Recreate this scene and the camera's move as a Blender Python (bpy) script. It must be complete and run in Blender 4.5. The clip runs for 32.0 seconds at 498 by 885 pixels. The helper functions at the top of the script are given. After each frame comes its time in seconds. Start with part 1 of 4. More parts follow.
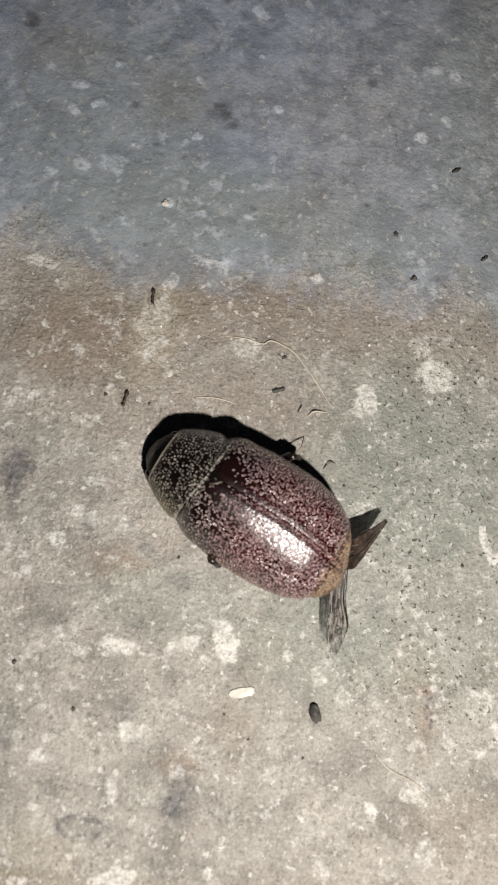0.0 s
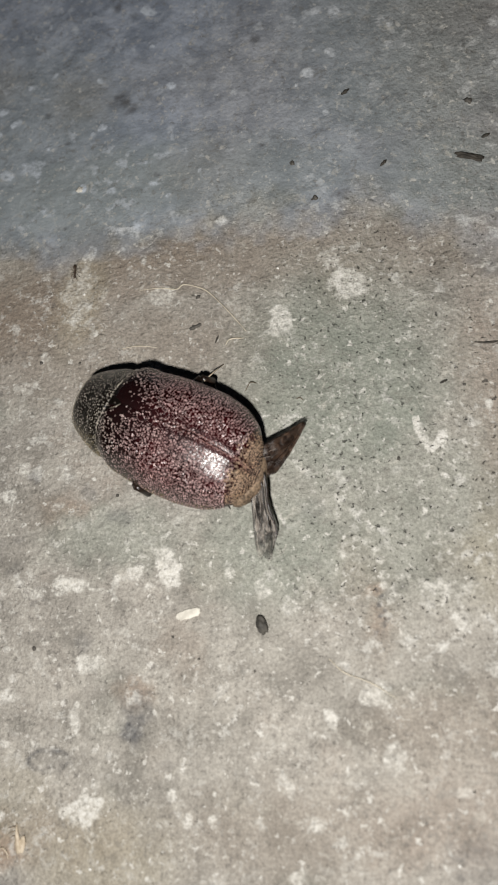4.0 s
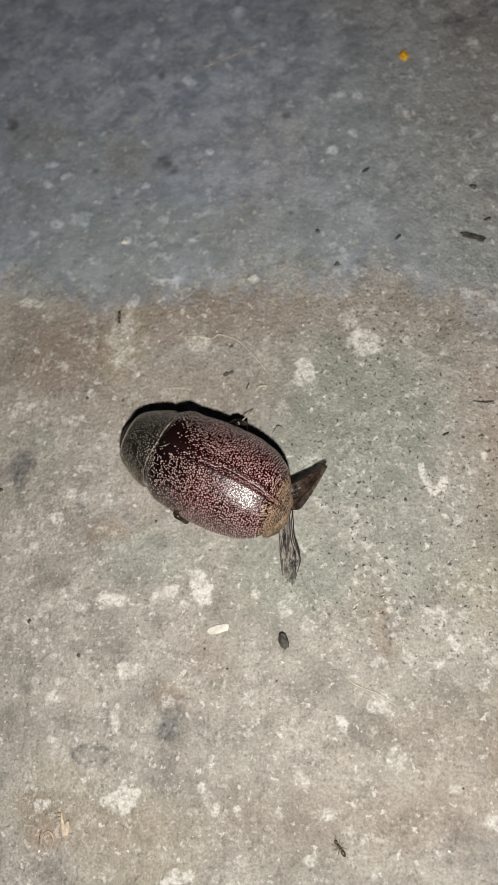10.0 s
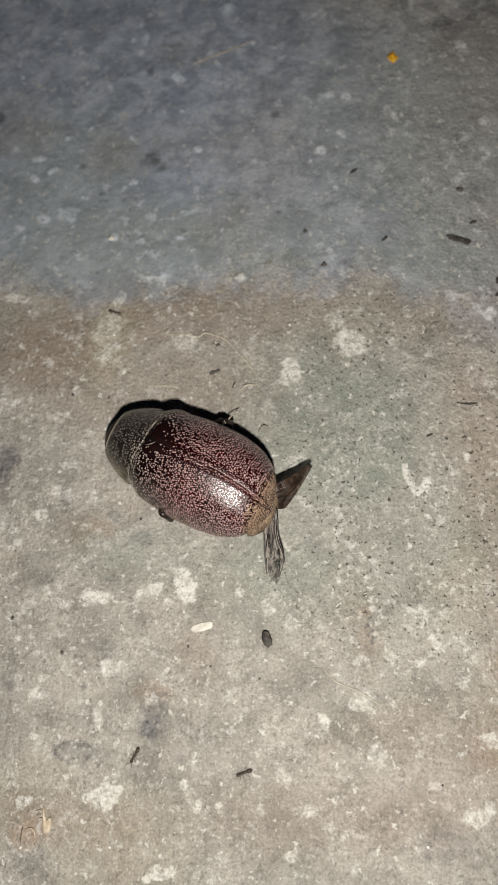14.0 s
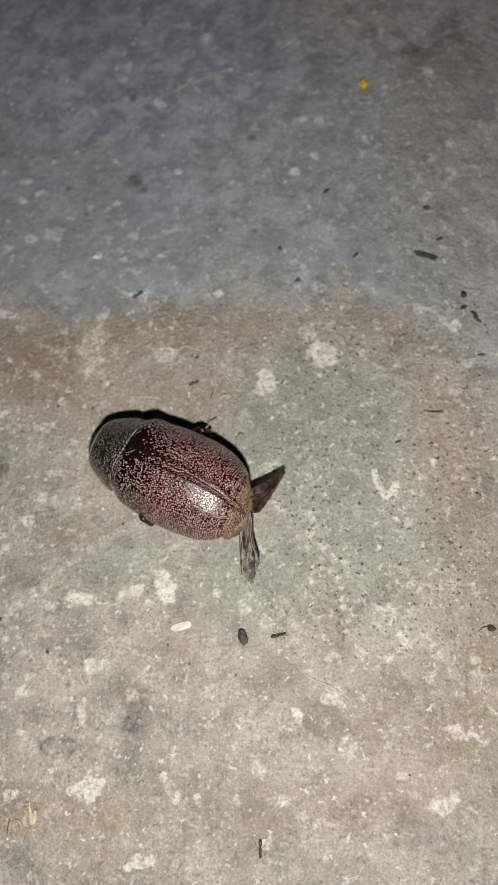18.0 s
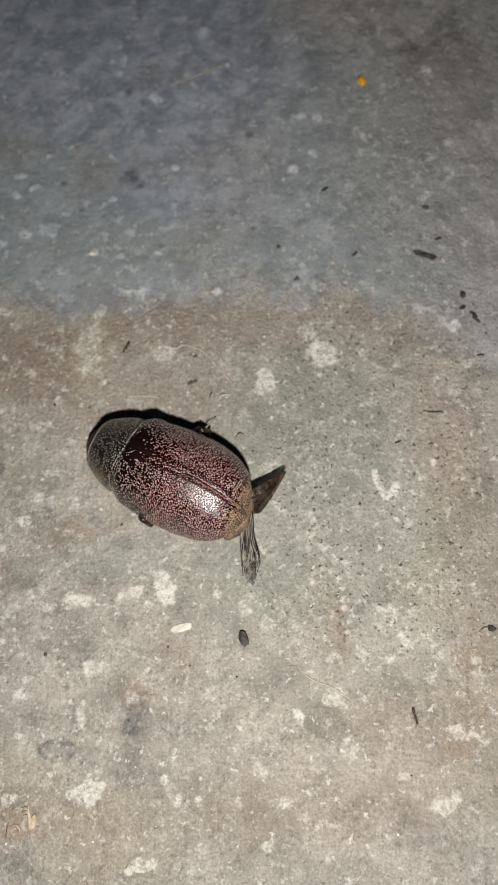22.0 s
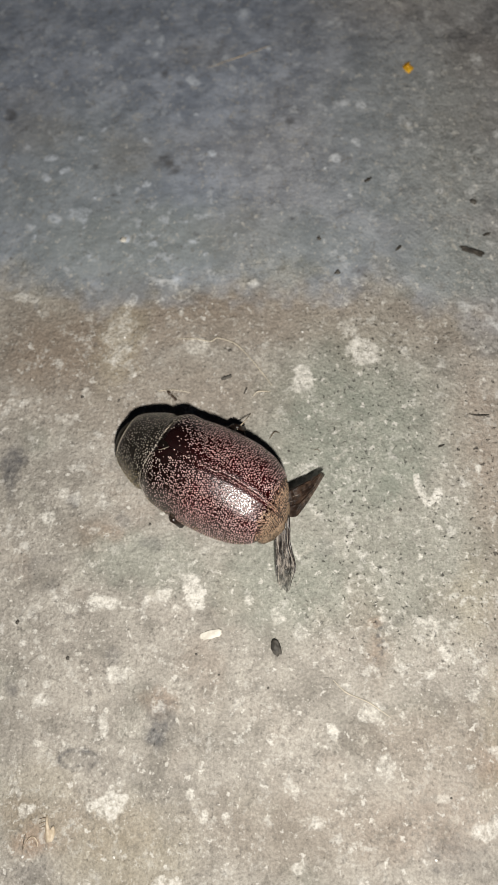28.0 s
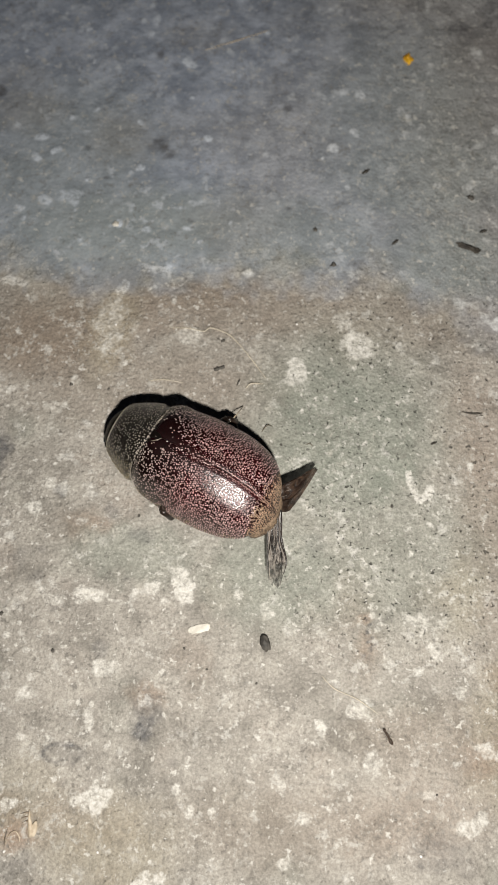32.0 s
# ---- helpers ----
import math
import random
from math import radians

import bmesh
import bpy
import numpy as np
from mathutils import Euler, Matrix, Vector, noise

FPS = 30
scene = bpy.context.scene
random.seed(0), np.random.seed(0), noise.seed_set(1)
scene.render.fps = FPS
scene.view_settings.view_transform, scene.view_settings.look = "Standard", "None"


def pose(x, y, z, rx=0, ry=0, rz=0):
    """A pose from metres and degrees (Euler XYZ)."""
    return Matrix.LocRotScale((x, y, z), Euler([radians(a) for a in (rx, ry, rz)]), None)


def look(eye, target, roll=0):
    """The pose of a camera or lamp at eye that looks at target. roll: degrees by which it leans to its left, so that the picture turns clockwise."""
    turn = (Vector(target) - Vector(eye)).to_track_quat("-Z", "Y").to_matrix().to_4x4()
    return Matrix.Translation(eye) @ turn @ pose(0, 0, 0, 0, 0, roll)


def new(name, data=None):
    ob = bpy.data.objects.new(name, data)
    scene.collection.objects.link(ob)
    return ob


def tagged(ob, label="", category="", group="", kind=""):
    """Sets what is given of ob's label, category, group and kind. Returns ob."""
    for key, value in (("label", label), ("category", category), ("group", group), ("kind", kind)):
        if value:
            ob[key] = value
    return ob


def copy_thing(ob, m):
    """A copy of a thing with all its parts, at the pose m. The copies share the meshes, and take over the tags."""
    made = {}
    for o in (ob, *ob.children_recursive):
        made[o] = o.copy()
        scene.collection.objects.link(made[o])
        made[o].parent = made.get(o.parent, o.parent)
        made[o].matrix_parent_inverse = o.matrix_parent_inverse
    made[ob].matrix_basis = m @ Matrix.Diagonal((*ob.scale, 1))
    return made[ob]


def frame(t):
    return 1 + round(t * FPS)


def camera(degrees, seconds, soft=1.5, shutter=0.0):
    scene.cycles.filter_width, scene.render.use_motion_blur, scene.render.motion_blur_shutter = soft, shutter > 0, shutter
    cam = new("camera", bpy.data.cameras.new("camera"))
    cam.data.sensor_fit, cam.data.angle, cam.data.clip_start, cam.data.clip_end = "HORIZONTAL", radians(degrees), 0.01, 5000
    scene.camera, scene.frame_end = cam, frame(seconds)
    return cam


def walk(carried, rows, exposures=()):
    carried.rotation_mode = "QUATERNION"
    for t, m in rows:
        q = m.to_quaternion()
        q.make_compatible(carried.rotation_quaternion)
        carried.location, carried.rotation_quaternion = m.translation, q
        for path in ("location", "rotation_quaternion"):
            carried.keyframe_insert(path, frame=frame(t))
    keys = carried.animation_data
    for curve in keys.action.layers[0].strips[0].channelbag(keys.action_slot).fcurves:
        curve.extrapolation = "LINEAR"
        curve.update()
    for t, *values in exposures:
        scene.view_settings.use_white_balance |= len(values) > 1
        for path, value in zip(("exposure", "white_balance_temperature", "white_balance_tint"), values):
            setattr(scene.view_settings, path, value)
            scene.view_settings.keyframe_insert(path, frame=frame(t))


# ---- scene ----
MM = 0.001
LENS = 38.0
cam = camera(LENS, 32.0, soft=0.8)

# seconds, place in metres, turn in degrees
PATH = [
    (0, -0.01066, -0.00950, 0.06915, 10.859, -4.683, 5.294),
    (0.5, -0.01034, -0.00992, 0.06948, 10.570, -5.353, 5.317),
    (1, -0.00953, -0.00990, 0.06857, 10.371, -5.554, 5.338),
    (1.5, -0.00672, -0.01150, 0.06846, 11.490, -2.250, 4.596),
    (2, -0.00193, -0.01525, 0.06709, 12.367, -0.175, 3.361),
    (2.5, -0.00257, -0.01422, 0.07006, 12.900, -0.098, 3.467),
    (3, -0.00130, -0.01441, 0.06981, 13.221, 0.730, 3.298),
    (3.5, 0.00614, -0.02138, 0.06462, 15.019, 4.596, -0.318),
    (4, 0.01191, -0.02302, 0.06664, 16.285, 9.456, -1.703),
    (4.5, 0.01228, -0.02355, 0.06755, 16.395, 9.547, -2.241),
    (6.5, 0.01040, -0.02260, 0.07077, 16.331, 7.795, -1.373),
    (7, 0.00983, -0.02246, 0.07213, 16.559, 7.786, -1.291),
    (7.5, 0.00804, -0.02189, 0.07356, 16.905, 7.736, -1.086),
    (8, 0.00749, -0.02191, 0.07403, 17.144, 7.307, -0.824),
    (8.5, 0.00935, -0.02304, 0.07444, 16.676, 6.691, -1.281),
    (9, 0.00867, -0.02308, 0.07572, 16.865, 5.996, -0.902),
    (9.5, 0.00860, -0.02300, 0.07627, 17.072, 6.276, -0.608),
    (10, 0.00652, -0.02234, 0.07780, 16.870, 5.906, -0.174),
    (10.5, 0.00573, -0.02217, 0.07817, 16.848, 5.422, -0.181),
    (11, 0.00699, -0.02238, 0.07668, 16.795, 5.658, -0.104),
    (11.5, 0.00697, -0.02257, 0.07689, 16.707, 5.558, -0.041),
    (12, 0.00668, -0.02211, 0.07820, 16.883, 5.628, -0.187),
    (12.5, 0.00511, -0.02155, 0.07922, 16.852, 4.695, 0.032),
    (13, 0.00631, -0.02216, 0.07827, 16.662, 4.607, 0.118),
    (13.5, 0.00558, -0.02188, 0.07776, 16.610, 4.239, 0.378),
    (14, 0.00627, -0.02204, 0.07823, 16.515, 4.427, 0.056),
    (14.5, 0.00588, -0.02159, 0.07995, 16.682, 3.941, -0.215),
    (15, 0.00712, -0.02221, 0.07972, 16.899, 4.388, -0.092),
    (15.5, 0.00770, -0.02216, 0.07942, 16.973, 4.429, -0.079),
    (17.5, 0.00705, -0.02238, 0.08126, 17.183, 3.883, -0.009),
    (18, 0.00908, -0.02366, 0.08165, 17.420, 4.446, -0.389),
    (18.5, 0.00756, -0.02314, 0.08188, 17.355, 3.706, 0.015),
    (19, 0.00681, -0.02350, 0.08125, 17.113, 3.435, -0.430),
    (19.5, 0.00633, -0.02321, 0.08244, 17.366, 3.240, -0.811),
    (20, 0.00700, -0.02342, 0.08173, 17.150, 3.280, -0.743),
    (20.5, 0.00749, -0.02352, 0.08053, 16.970, 3.109, -0.687),
    (21, 0.00749, -0.02315, 0.08027, 17.016, 3.021, -0.521),
    (21.5, 0.00757, -0.02308, 0.08137, 17.054, 3.018, -0.554),
    (22, 0.00690, -0.02295, 0.08142, 17.022, 2.999, -0.734),
    (22.5, 0.00684, -0.02309, 0.07967, 16.566, 2.706, -0.598),
    (23, 0.00657, -0.02294, 0.07796, 16.390, 2.762, -0.385),
    (23.5, 0.00647, -0.02282, 0.07554, 16.206, 2.853, -0.213),
    (24, 0.00669, -0.02380, 0.07536, 16.271, 4.014, -0.247),
    (24.5, 0.00605, -0.02325, 0.07611, 16.515, 4.522, -0.007),
    (25, 0.00322, -0.02200, 0.07659, 16.541, 3.088, 0.251),
    (25.5, 0.00442, -0.02227, 0.07640, 16.613, 3.585, 0.397),
    (27.5, 0.00311, -0.02141, 0.07902, 16.903, 2.772, 0.721),
    (28, 0.00314, -0.02167, 0.07800, 16.907, 2.821, 0.908),
    (28.5, 0.00343, -0.02162, 0.07738, 16.713, 2.826, 0.861),
    (29, 0.00394, -0.02176, 0.07734, 16.735, 2.812, 0.855),
    (29.5, 0.00289, -0.02140, 0.07868, 16.908, 2.780, 0.765),
    (30, 0.00287, -0.02092, 0.08026, 17.160, 2.491, 0.686),
    (30.5, 0.00341, -0.02134, 0.07975, 17.116, 2.521, 0.664),
    (31, 0.00410, -0.02093, 0.07881, 16.834, 2.525, 0.725),
    (31.5, 0.00420, -0.02090, 0.07869, 16.857, 2.733, 0.938),
    (32, 0.00101, -0.02083, 0.07728, 15.909, 0.412, 1.614),
]
# seconds, stops, white balance
EXPOSURE = [(0.0, 0.22, 6440, 12), (2.0, 0.22, 6480, 12), (3.0, 0.05, 6500, 11), (4.0, 0.0, 6290, 10), (8.0, 0.05, 6380, 10), (13.0, 0.0, 6500, 10), (21.0, 0.0, 6500, 10), (24.0, 0.0, 6500, 10), (28.0, 0.15, 6500, 10), (32.0, 0.15, 6500, 10)]
walk(cam, [(t, pose(x, y, z, rx, ry, rz)) for t, x, y, z, rx, ry, rz in PATH], EXPOSURE)
cam.data.dof.use_dof = True
cam.data.dof.focus_distance = 0.0735
cam.data.dof.aperture_fstop = 42.0

# ---- light: a phone's torch beside the lens, in a dim bluish night ----
world = bpy.data.worlds.new("night")
world.use_nodes = True
scene.world = world
sky = world.node_tree.nodes["Background"]
sky.inputs["Color"].default_value = (0.55, 0.68, 1.0, 1)
sky.inputs["Strength"].default_value = 0.0075
torch_data = bpy.data.lights.new("torch", "AREA")
torch_data.shape, torch_data.size = "DISK", 0.004
torch_data.energy = 0.115
torch_data.color = (1.0, 0.955, 0.88)
torch = new("torch", torch_data)
torch.matrix_world = look((0.008, -0.040, 0.081), (0.001, 0.002, 0.0))


# ---- materials ----
def material(name):
    m = bpy.data.materials.new(name)
    m.use_nodes = True
    return m, m.node_tree, m.node_tree.nodes["Principled BSDF"]


def node(tree, kind, **inputs):
    n = tree.nodes.new(kind)
    for key, value in inputs.items():
        key = key.replace("_", " ")
        if hasattr(value, "is_output"):
            tree.links.new(value, n.inputs[key])
        else:
            n.inputs[key].default_value = value
    return n


def blend(tree, fac, a, b, mode="MIX"):
    """Mixes two colours; fac, a and b are values or sockets."""
    n = tree.nodes.new("ShaderNodeMix")
    n.data_type, n.blend_type = "RGBA", mode
    for socket, value in ((n.inputs[0], fac), (n.inputs[6], a), (n.inputs[7], b)):
        if hasattr(value, "is_output"):
            tree.links.new(value, socket)
        else:
            socket.default_value = value if isinstance(value, (int, float)) else (*value, 1)
    return n.outputs[2]


def ramp(tree, value, low, high, out_low=0.0, out_high=1.0):
    n = tree.nodes.new("ShaderNodeMapRange")
    n.interpolation_type = "SMOOTHSTEP"
    tree.links.new(value, n.inputs["Value"])
    n.inputs["From Min"].default_value, n.inputs["From Max"].default_value = low, high
    n.inputs["To Min"].default_value, n.inputs["To Max"].default_value = out_low, out_high
    return n.outputs["Result"]


def maths(tree, op, a, b=0.0):
    n = tree.nodes.new("ShaderNodeMath")
    n.operation = op
    for socket, value in ((n.inputs[0], a), (n.inputs[1], b)):
        if hasattr(value, "is_output"):
            tree.links.new(value, socket)
        else:
            socket.default_value = value
    return n.outputs[0]


def noise_tex(tree, where, scale, detail=3.0, rough=0.55, distortion=0.0):
    n = node(tree, "ShaderNodeTexNoise", Vector=where, Scale=scale, Detail=detail, Roughness=rough, Distortion=distortion)
    return n.outputs["Fac"]


def concrete():
    m, tree, shader = material("weathered_concrete")
    where = node(tree, "ShaderNodeTexCoord").outputs["Object"]

    def attr(name):
        n = tree.nodes.new("ShaderNodeAttribute")
        n.attribute_name = name
        return n.outputs["Fac"]

    damp = attr("damp")
    broad = noise_tex(tree, where, 65, 4, 0.6)
    mid = noise_tex(tree, where, 260, 5, 0.62, 0.4)
    fine = noise_tex(tree, where, 1300, 4, 0.7)
    grit = noise_tex(tree, where, 3600, 3, 0.7)
    colour = blend(tree, ramp(tree, broad, 0.34, 0.66), (0.237, 0.221, 0.196), (0.338, 0.313, 0.280))
    tint = noise_tex(tree, where, 95, 3, 0.55, 0.3)
    colour = blend(tree, ramp(tree, tint, 0.56, 0.72, 0, 0.35), colour, (0.25, 0.272, 0.23))
    colour = blend(tree, ramp(tree, tint, 0.45, 0.32, 0, 0.5), colour, (0.325, 0.278, 0.237))
    colour = blend(tree, ramp(tree, mid, 0.36, 0.68, 0, 0.65), colour, (0.404, 0.38, 0.341))
    colour = blend(tree, ramp(tree, mid, 0.46, 0.30, 0, 0.5), colour, (0.18, 0.17, 0.15))
    # brown and green stains, also darkened in place of the torch's falloff
    colour = blend(tree, maths(tree, "MULTIPLY", attr("tan"), 0.92), colour, (0.235, 0.19, 0.15))
    colour = blend(tree, maths(tree, "MULTIPLY", attr("moss"), 0.8), colour, (0.195, 0.228, 0.19))
    colour = blend(tree, maths(tree, "MULTIPLY", attr("ochre"), 0.5), colour, (0.36, 0.31, 0.20))
    colour = blend(tree, maths(tree, "MULTIPLY", attr("rust"), ramp(tree, fine, 0.35, 0.6, 0.4, 1.0)), colour, (0.33, 0.215, 0.15))
    wet = blend(tree, ramp(tree, mid, 0.38, 0.66), (0.212, 0.246, 0.312), (0.338, 0.379, 0.46))
    colour = blend(tree, maths(tree, "MULTIPLY", damp, 0.9), colour, wet)
    colour = blend(tree, maths(tree, "MULTIPLY", attr("moss"), maths(tree, "MULTIPLY", damp, 0.85)), colour, (0.235, 0.258, 0.24))
    colour = blend(tree, maths(tree, "MULTIPLY", attr("tan"), maths(tree, "MULTIPLY", damp, 0.6)), colour, (0.245, 0.225, 0.19))
    patchy = ramp(tree, noise_tex(tree, where, 140, 4, 0.6), 0.38, 0.62, 0.12, 0.9)
    dim = maths(tree, "MULTIPLY", ramp(tree, fine, 0.46, 0.32, 0, 0.7), patchy)
    colour = blend(tree, dim, colour, (0.14, 0.13, 0.12))
    bright = maths(tree, "MULTIPLY", ramp(tree, fine, 0.53, 0.68, 0, 0.75), patchy)
    colour = blend(tree, maths(tree, "MULTIPLY", bright, ramp(tree, damp, 0, 1, 1, 0.45)), colour, (0.55, 0.53, 0.49))
    blot = noise_tex(tree, where, 620, 5, 0.75, 0.7)
    colour = blend(tree, ramp(tree, blot, 0.55, 0.70, 0, 0.55), colour, (0.48, 0.455, 0.405))
    colour = blend(tree, ramp(tree, blot, 0.44, 0.34, 0, 0.45), colour, (0.17, 0.158, 0.138))
    crust = noise_tex(tree, where, 560, 4, 0.66, 0.15)
    flock = ramp(tree, noise_tex(tree, where, 120, 3, 0.6), 0.42, 0.60)
    crust = maths(tree, "MULTIPLY", ramp(tree, crust, 0.54, 0.67), maths(tree, "MULTIPLY", flock, ramp(tree, damp, 0.0, 0.7, 0.66, 0.65)))
    colour = blend(tree, crust, colour, blend(tree, damp, (0.58, 0.565, 0.53), (0.49, 0.525, 0.575)))
    flecks = noise_tex(tree, where, 1000, 3, 0.6, 0.2)
    colour = blend(tree, maths(tree, "MULTIPLY", ramp(tree, flecks, 0.612, 0.69, 0, 0.75), ramp(tree, damp, 0, 1, 1, 0.6)), colour, (0.60, 0.58, 0.54))
    grains = noise_tex(tree, where, 1800, 3, 0.6, 0.35)
    pits = maths(tree, "MULTIPLY", maths(tree, "MAXIMUM", ramp(tree, grains, 0.365, 0.30), ramp(tree, noise_tex(tree, where, 1150, 2, 0.5), 0.26, 0.22)), ramp(tree, attr("pitted"), 0.0, 1.0, 0.22, 1.0))
    pits = maths(tree, "MULTIPLY", pits, ramp(tree, damp, 0, 1, 1, 0.35))
    # pits coloured near-black, so the shade inside them is in the colour
    colour = blend(tree, maths(tree, "MULTIPLY", pits, 0.62), colour, (0.05, 0.048, 0.044))
    colour = blend(tree, maths(tree, "MULTIPLY", ramp(tree, grains, 0.66, 0.74, 0, 0.55), ramp(tree, damp, 0, 1, 1, 0.4)), colour, (0.66, 0.64, 0.60))
    dark = maths(tree, "MULTIPLY", attr("dark"), ramp(tree, fine, 0.7, 0.35, 0.45, 0.85))
    colour = blend(tree, dark, colour, (0.085, 0.085, 0.09))
    broken = noise_tex(tree, where, 850, 5, 0.78)
    ragged = maths(tree, "MULTIPLY_ADD", broken, 1.5)
    tree.links.new(maths(tree, "SUBTRACT", attr("lime"), 0.75), ragged.node.inputs[2])
    lime = maths(tree, "MULTIPLY", ramp(tree, ragged, 0.15, 0.85, 0, 0.95), ramp(tree, attr("lime"), 0.03, 0.5))
    lime = maths(tree, "MULTIPLY", lime, ramp(tree, fine, 0.36, 0.58, 0.3, 1.0))
    colour = blend(tree, lime, colour, blend(tree, damp, (0.64, 0.62, 0.575), (0.54, 0.585, 0.65)))
    colour = blend(tree, ramp(tree, damp, 0, 1, 0.75, 0.15), colour, blend(tree, ramp(tree, grit, 0.3, 0.7), (0.38, 0.38, 0.38), (0.64, 0.64, 0.64)), "OVERLAY")
    tree.links.new(colour, shader.inputs["Base Color"])
    shader.inputs["Roughness"].default_value = 0.85
    shader.inputs["Specular IOR Level"].default_value = 0.25
    sandy = noise_tex(tree, where, 2300, 2, 0.5)
    relief = maths(tree, "ADD", maths(tree, "MULTIPLY", fine, 0.6), maths(tree, "MULTIPLY", sandy, 0.65))
    relief = maths(tree, "SUBTRACT", relief, maths(tree, "MULTIPLY", pits, 0.8))
    bump = node(tree, "ShaderNodeBump", Strength=ramp(tree, damp, 0, 1, 0.95, 0.4), Distance=0.00032, Height=relief)
    tree.links.new(bump.outputs[0], shader.inputs["Normal"])
    return m


def plain(name, low, high, rough, scale=900, bump=0.3, metal=0.0, spec=0.5, depth=0.00005):
    """A surface with grain between two colours."""
    m, tree, shader = material(name)
    where = node(tree, "ShaderNodeTexCoord").outputs["Object"]
    grain = noise_tex(tree, where, scale, 4, 0.6)
    spots = noise_tex(tree, where, scale * 0.2, 2)
    fac = maths(tree, "MULTIPLY_ADD", grain, 0.6)
    tree.links.new(maths(tree, "MULTIPLY", spots, 0.4), fac.node.inputs[2])
    tree.links.new(blend(tree, ramp(tree, fac, 0.35, 0.65), low, high), shader.inputs["Base Color"])
    shader.inputs["Roughness"].default_value = rough
    shader.inputs["Metallic"].default_value = metal
    shader.inputs["Specular IOR Level"].default_value = spec
    tree.links.new(node(tree, "ShaderNodeBump", Strength=bump, Distance=depth, Height=grain).outputs[0], shader.inputs["Normal"])
    return m


def membrane(name, low, high, solid, thin, fade, along):
    m, tree, shader = material(name)
    where = node(tree, "ShaderNodeTexCoord").outputs["Object"]
    turned = node(tree, "ShaderNodeVectorRotate", Vector=where, Angle=radians(-along)).outputs[0]
    drawn = node(tree, "ShaderNodeMapping", Vector=turned, Scale=(0.3, 1.0, 1.0)).outputs[0]
    grain = maths(tree, "MULTIPLY_ADD", noise_tex(tree, drawn, 2600, 4, 0.7, 0.6), 0.65)
    tree.links.new(maths(tree, "MULTIPLY", noise_tex(tree, where, 1300, 4, 0.7), 0.35), grain.node.inputs[2])
    tip = tree.nodes.new("ShaderNodeAttribute")
    tip.attribute_name = "thin"
    colour = blend(tree, ramp(tree, grain, 0.44, 0.6), low, high)
    tree.links.new(blend(tree, ramp(tree, tip.outputs["Fac"], 0.0, 0.4, 0.7, 0.0), colour, low), shader.inputs["Base Color"])
    shader.inputs["Roughness"].default_value = 0.34
    shader.inputs["Specular IOR Level"].default_value = 0.35
    cover = maths(tree, "SUBTRACT", ramp(tree, grain, 0.35, 0.72, solid, thin), maths(tree, "MULTIPLY", tip.outputs["Fac"], fade))
    tree.links.new(maths(tree, "MAXIMUM", cover, 0.06), shader.inputs["Alpha"])
    tree.links.new(node(tree, "ShaderNodeBump", Strength=0.9, Distance=0.00025, Height=grain).outputs[0], shader.inputs["Normal"])
    return m


def pitted_shell(name, low, high, rough, gloss):
    """Glossy shell with close-set punctures."""
    m = plain(name, low, high, rough, 1500, 0.3)
    tree = m.node_tree
    shader = tree.nodes["Principled BSDF"]
    where = node(tree, "ShaderNodeTexCoord").outputs["Object"]
    v = node(tree, "ShaderNodeTexVoronoi", Vector=where, Scale=5200.0)
    dents = node(tree, "ShaderNodeBump", Strength=0.5, Distance=0.00005, Height=v.outputs["Distance"])
    dents.invert = True
    tree.links.new(shader.inputs["Normal"].links[0].from_socket, dents.inputs["Normal"])
    tree.links.new(dents.outputs[0], shader.inputs["Normal"])
    shader.inputs["Specular IOR Level"].default_value = gloss
    return m


CONCRETE = concrete()


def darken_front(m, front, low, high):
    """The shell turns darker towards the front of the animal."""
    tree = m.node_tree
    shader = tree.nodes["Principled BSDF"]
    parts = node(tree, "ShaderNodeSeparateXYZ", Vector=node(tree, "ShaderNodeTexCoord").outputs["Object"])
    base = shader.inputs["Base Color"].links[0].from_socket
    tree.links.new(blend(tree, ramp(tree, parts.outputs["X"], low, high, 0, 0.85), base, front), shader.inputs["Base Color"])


SHELL = pitted_shell("red_brown_shell", (0.012, 0.0016, 0.002), (0.044, 0.0045, 0.0062), 0.255, 0.8)
darken_front(SHELL, (0.004, 0.0024, 0.0022), -0.0022, 0.0024)
SHELL_DARK = pitted_shell("black_brown_shell", (0.002, 0.0016, 0.0013), (0.005, 0.0035, 0.0027), 0.3, 0.3)
HEAD = plain("grey_brown_head", (0.006, 0.005, 0.004), (0.075, 0.066, 0.05), 0.55, 4200, 1.0, depth=0.00015)
BELLY = plain("brown_underside", (0.03, 0.015, 0.009), (0.06, 0.03, 0.018), 0.45)
LEG = plain("dark_leg", (0.006, 0.004, 0.003), (0.022, 0.012, 0.008), 0.28, 3500, 0.8)
EYE = plain("black_eye", (0.004, 0.004, 0.004), (0.008, 0.007, 0.006), 0.12)
def vary(m, low, high):
    """Each loose piece of the mesh in its own shade."""
    tree = m.node_tree
    shader = tree.nodes["Principled BSDF"]
    base = shader.inputs["Base Color"].links[0].from_socket
    shade = ramp(tree, tree.nodes.new("ShaderNodeNewGeometry").outputs["Random Per Island"], 0.0, 1.0, low, high)
    grey = tree.nodes.new("ShaderNodeCombineColor")
    for n in range(3):
        tree.links.new(shade, grey.inputs[n])
    tree.links.new(blend(tree, 1.0, base, grey.outputs[0], "MULTIPLY"), shader.inputs["Base Color"])
    return m


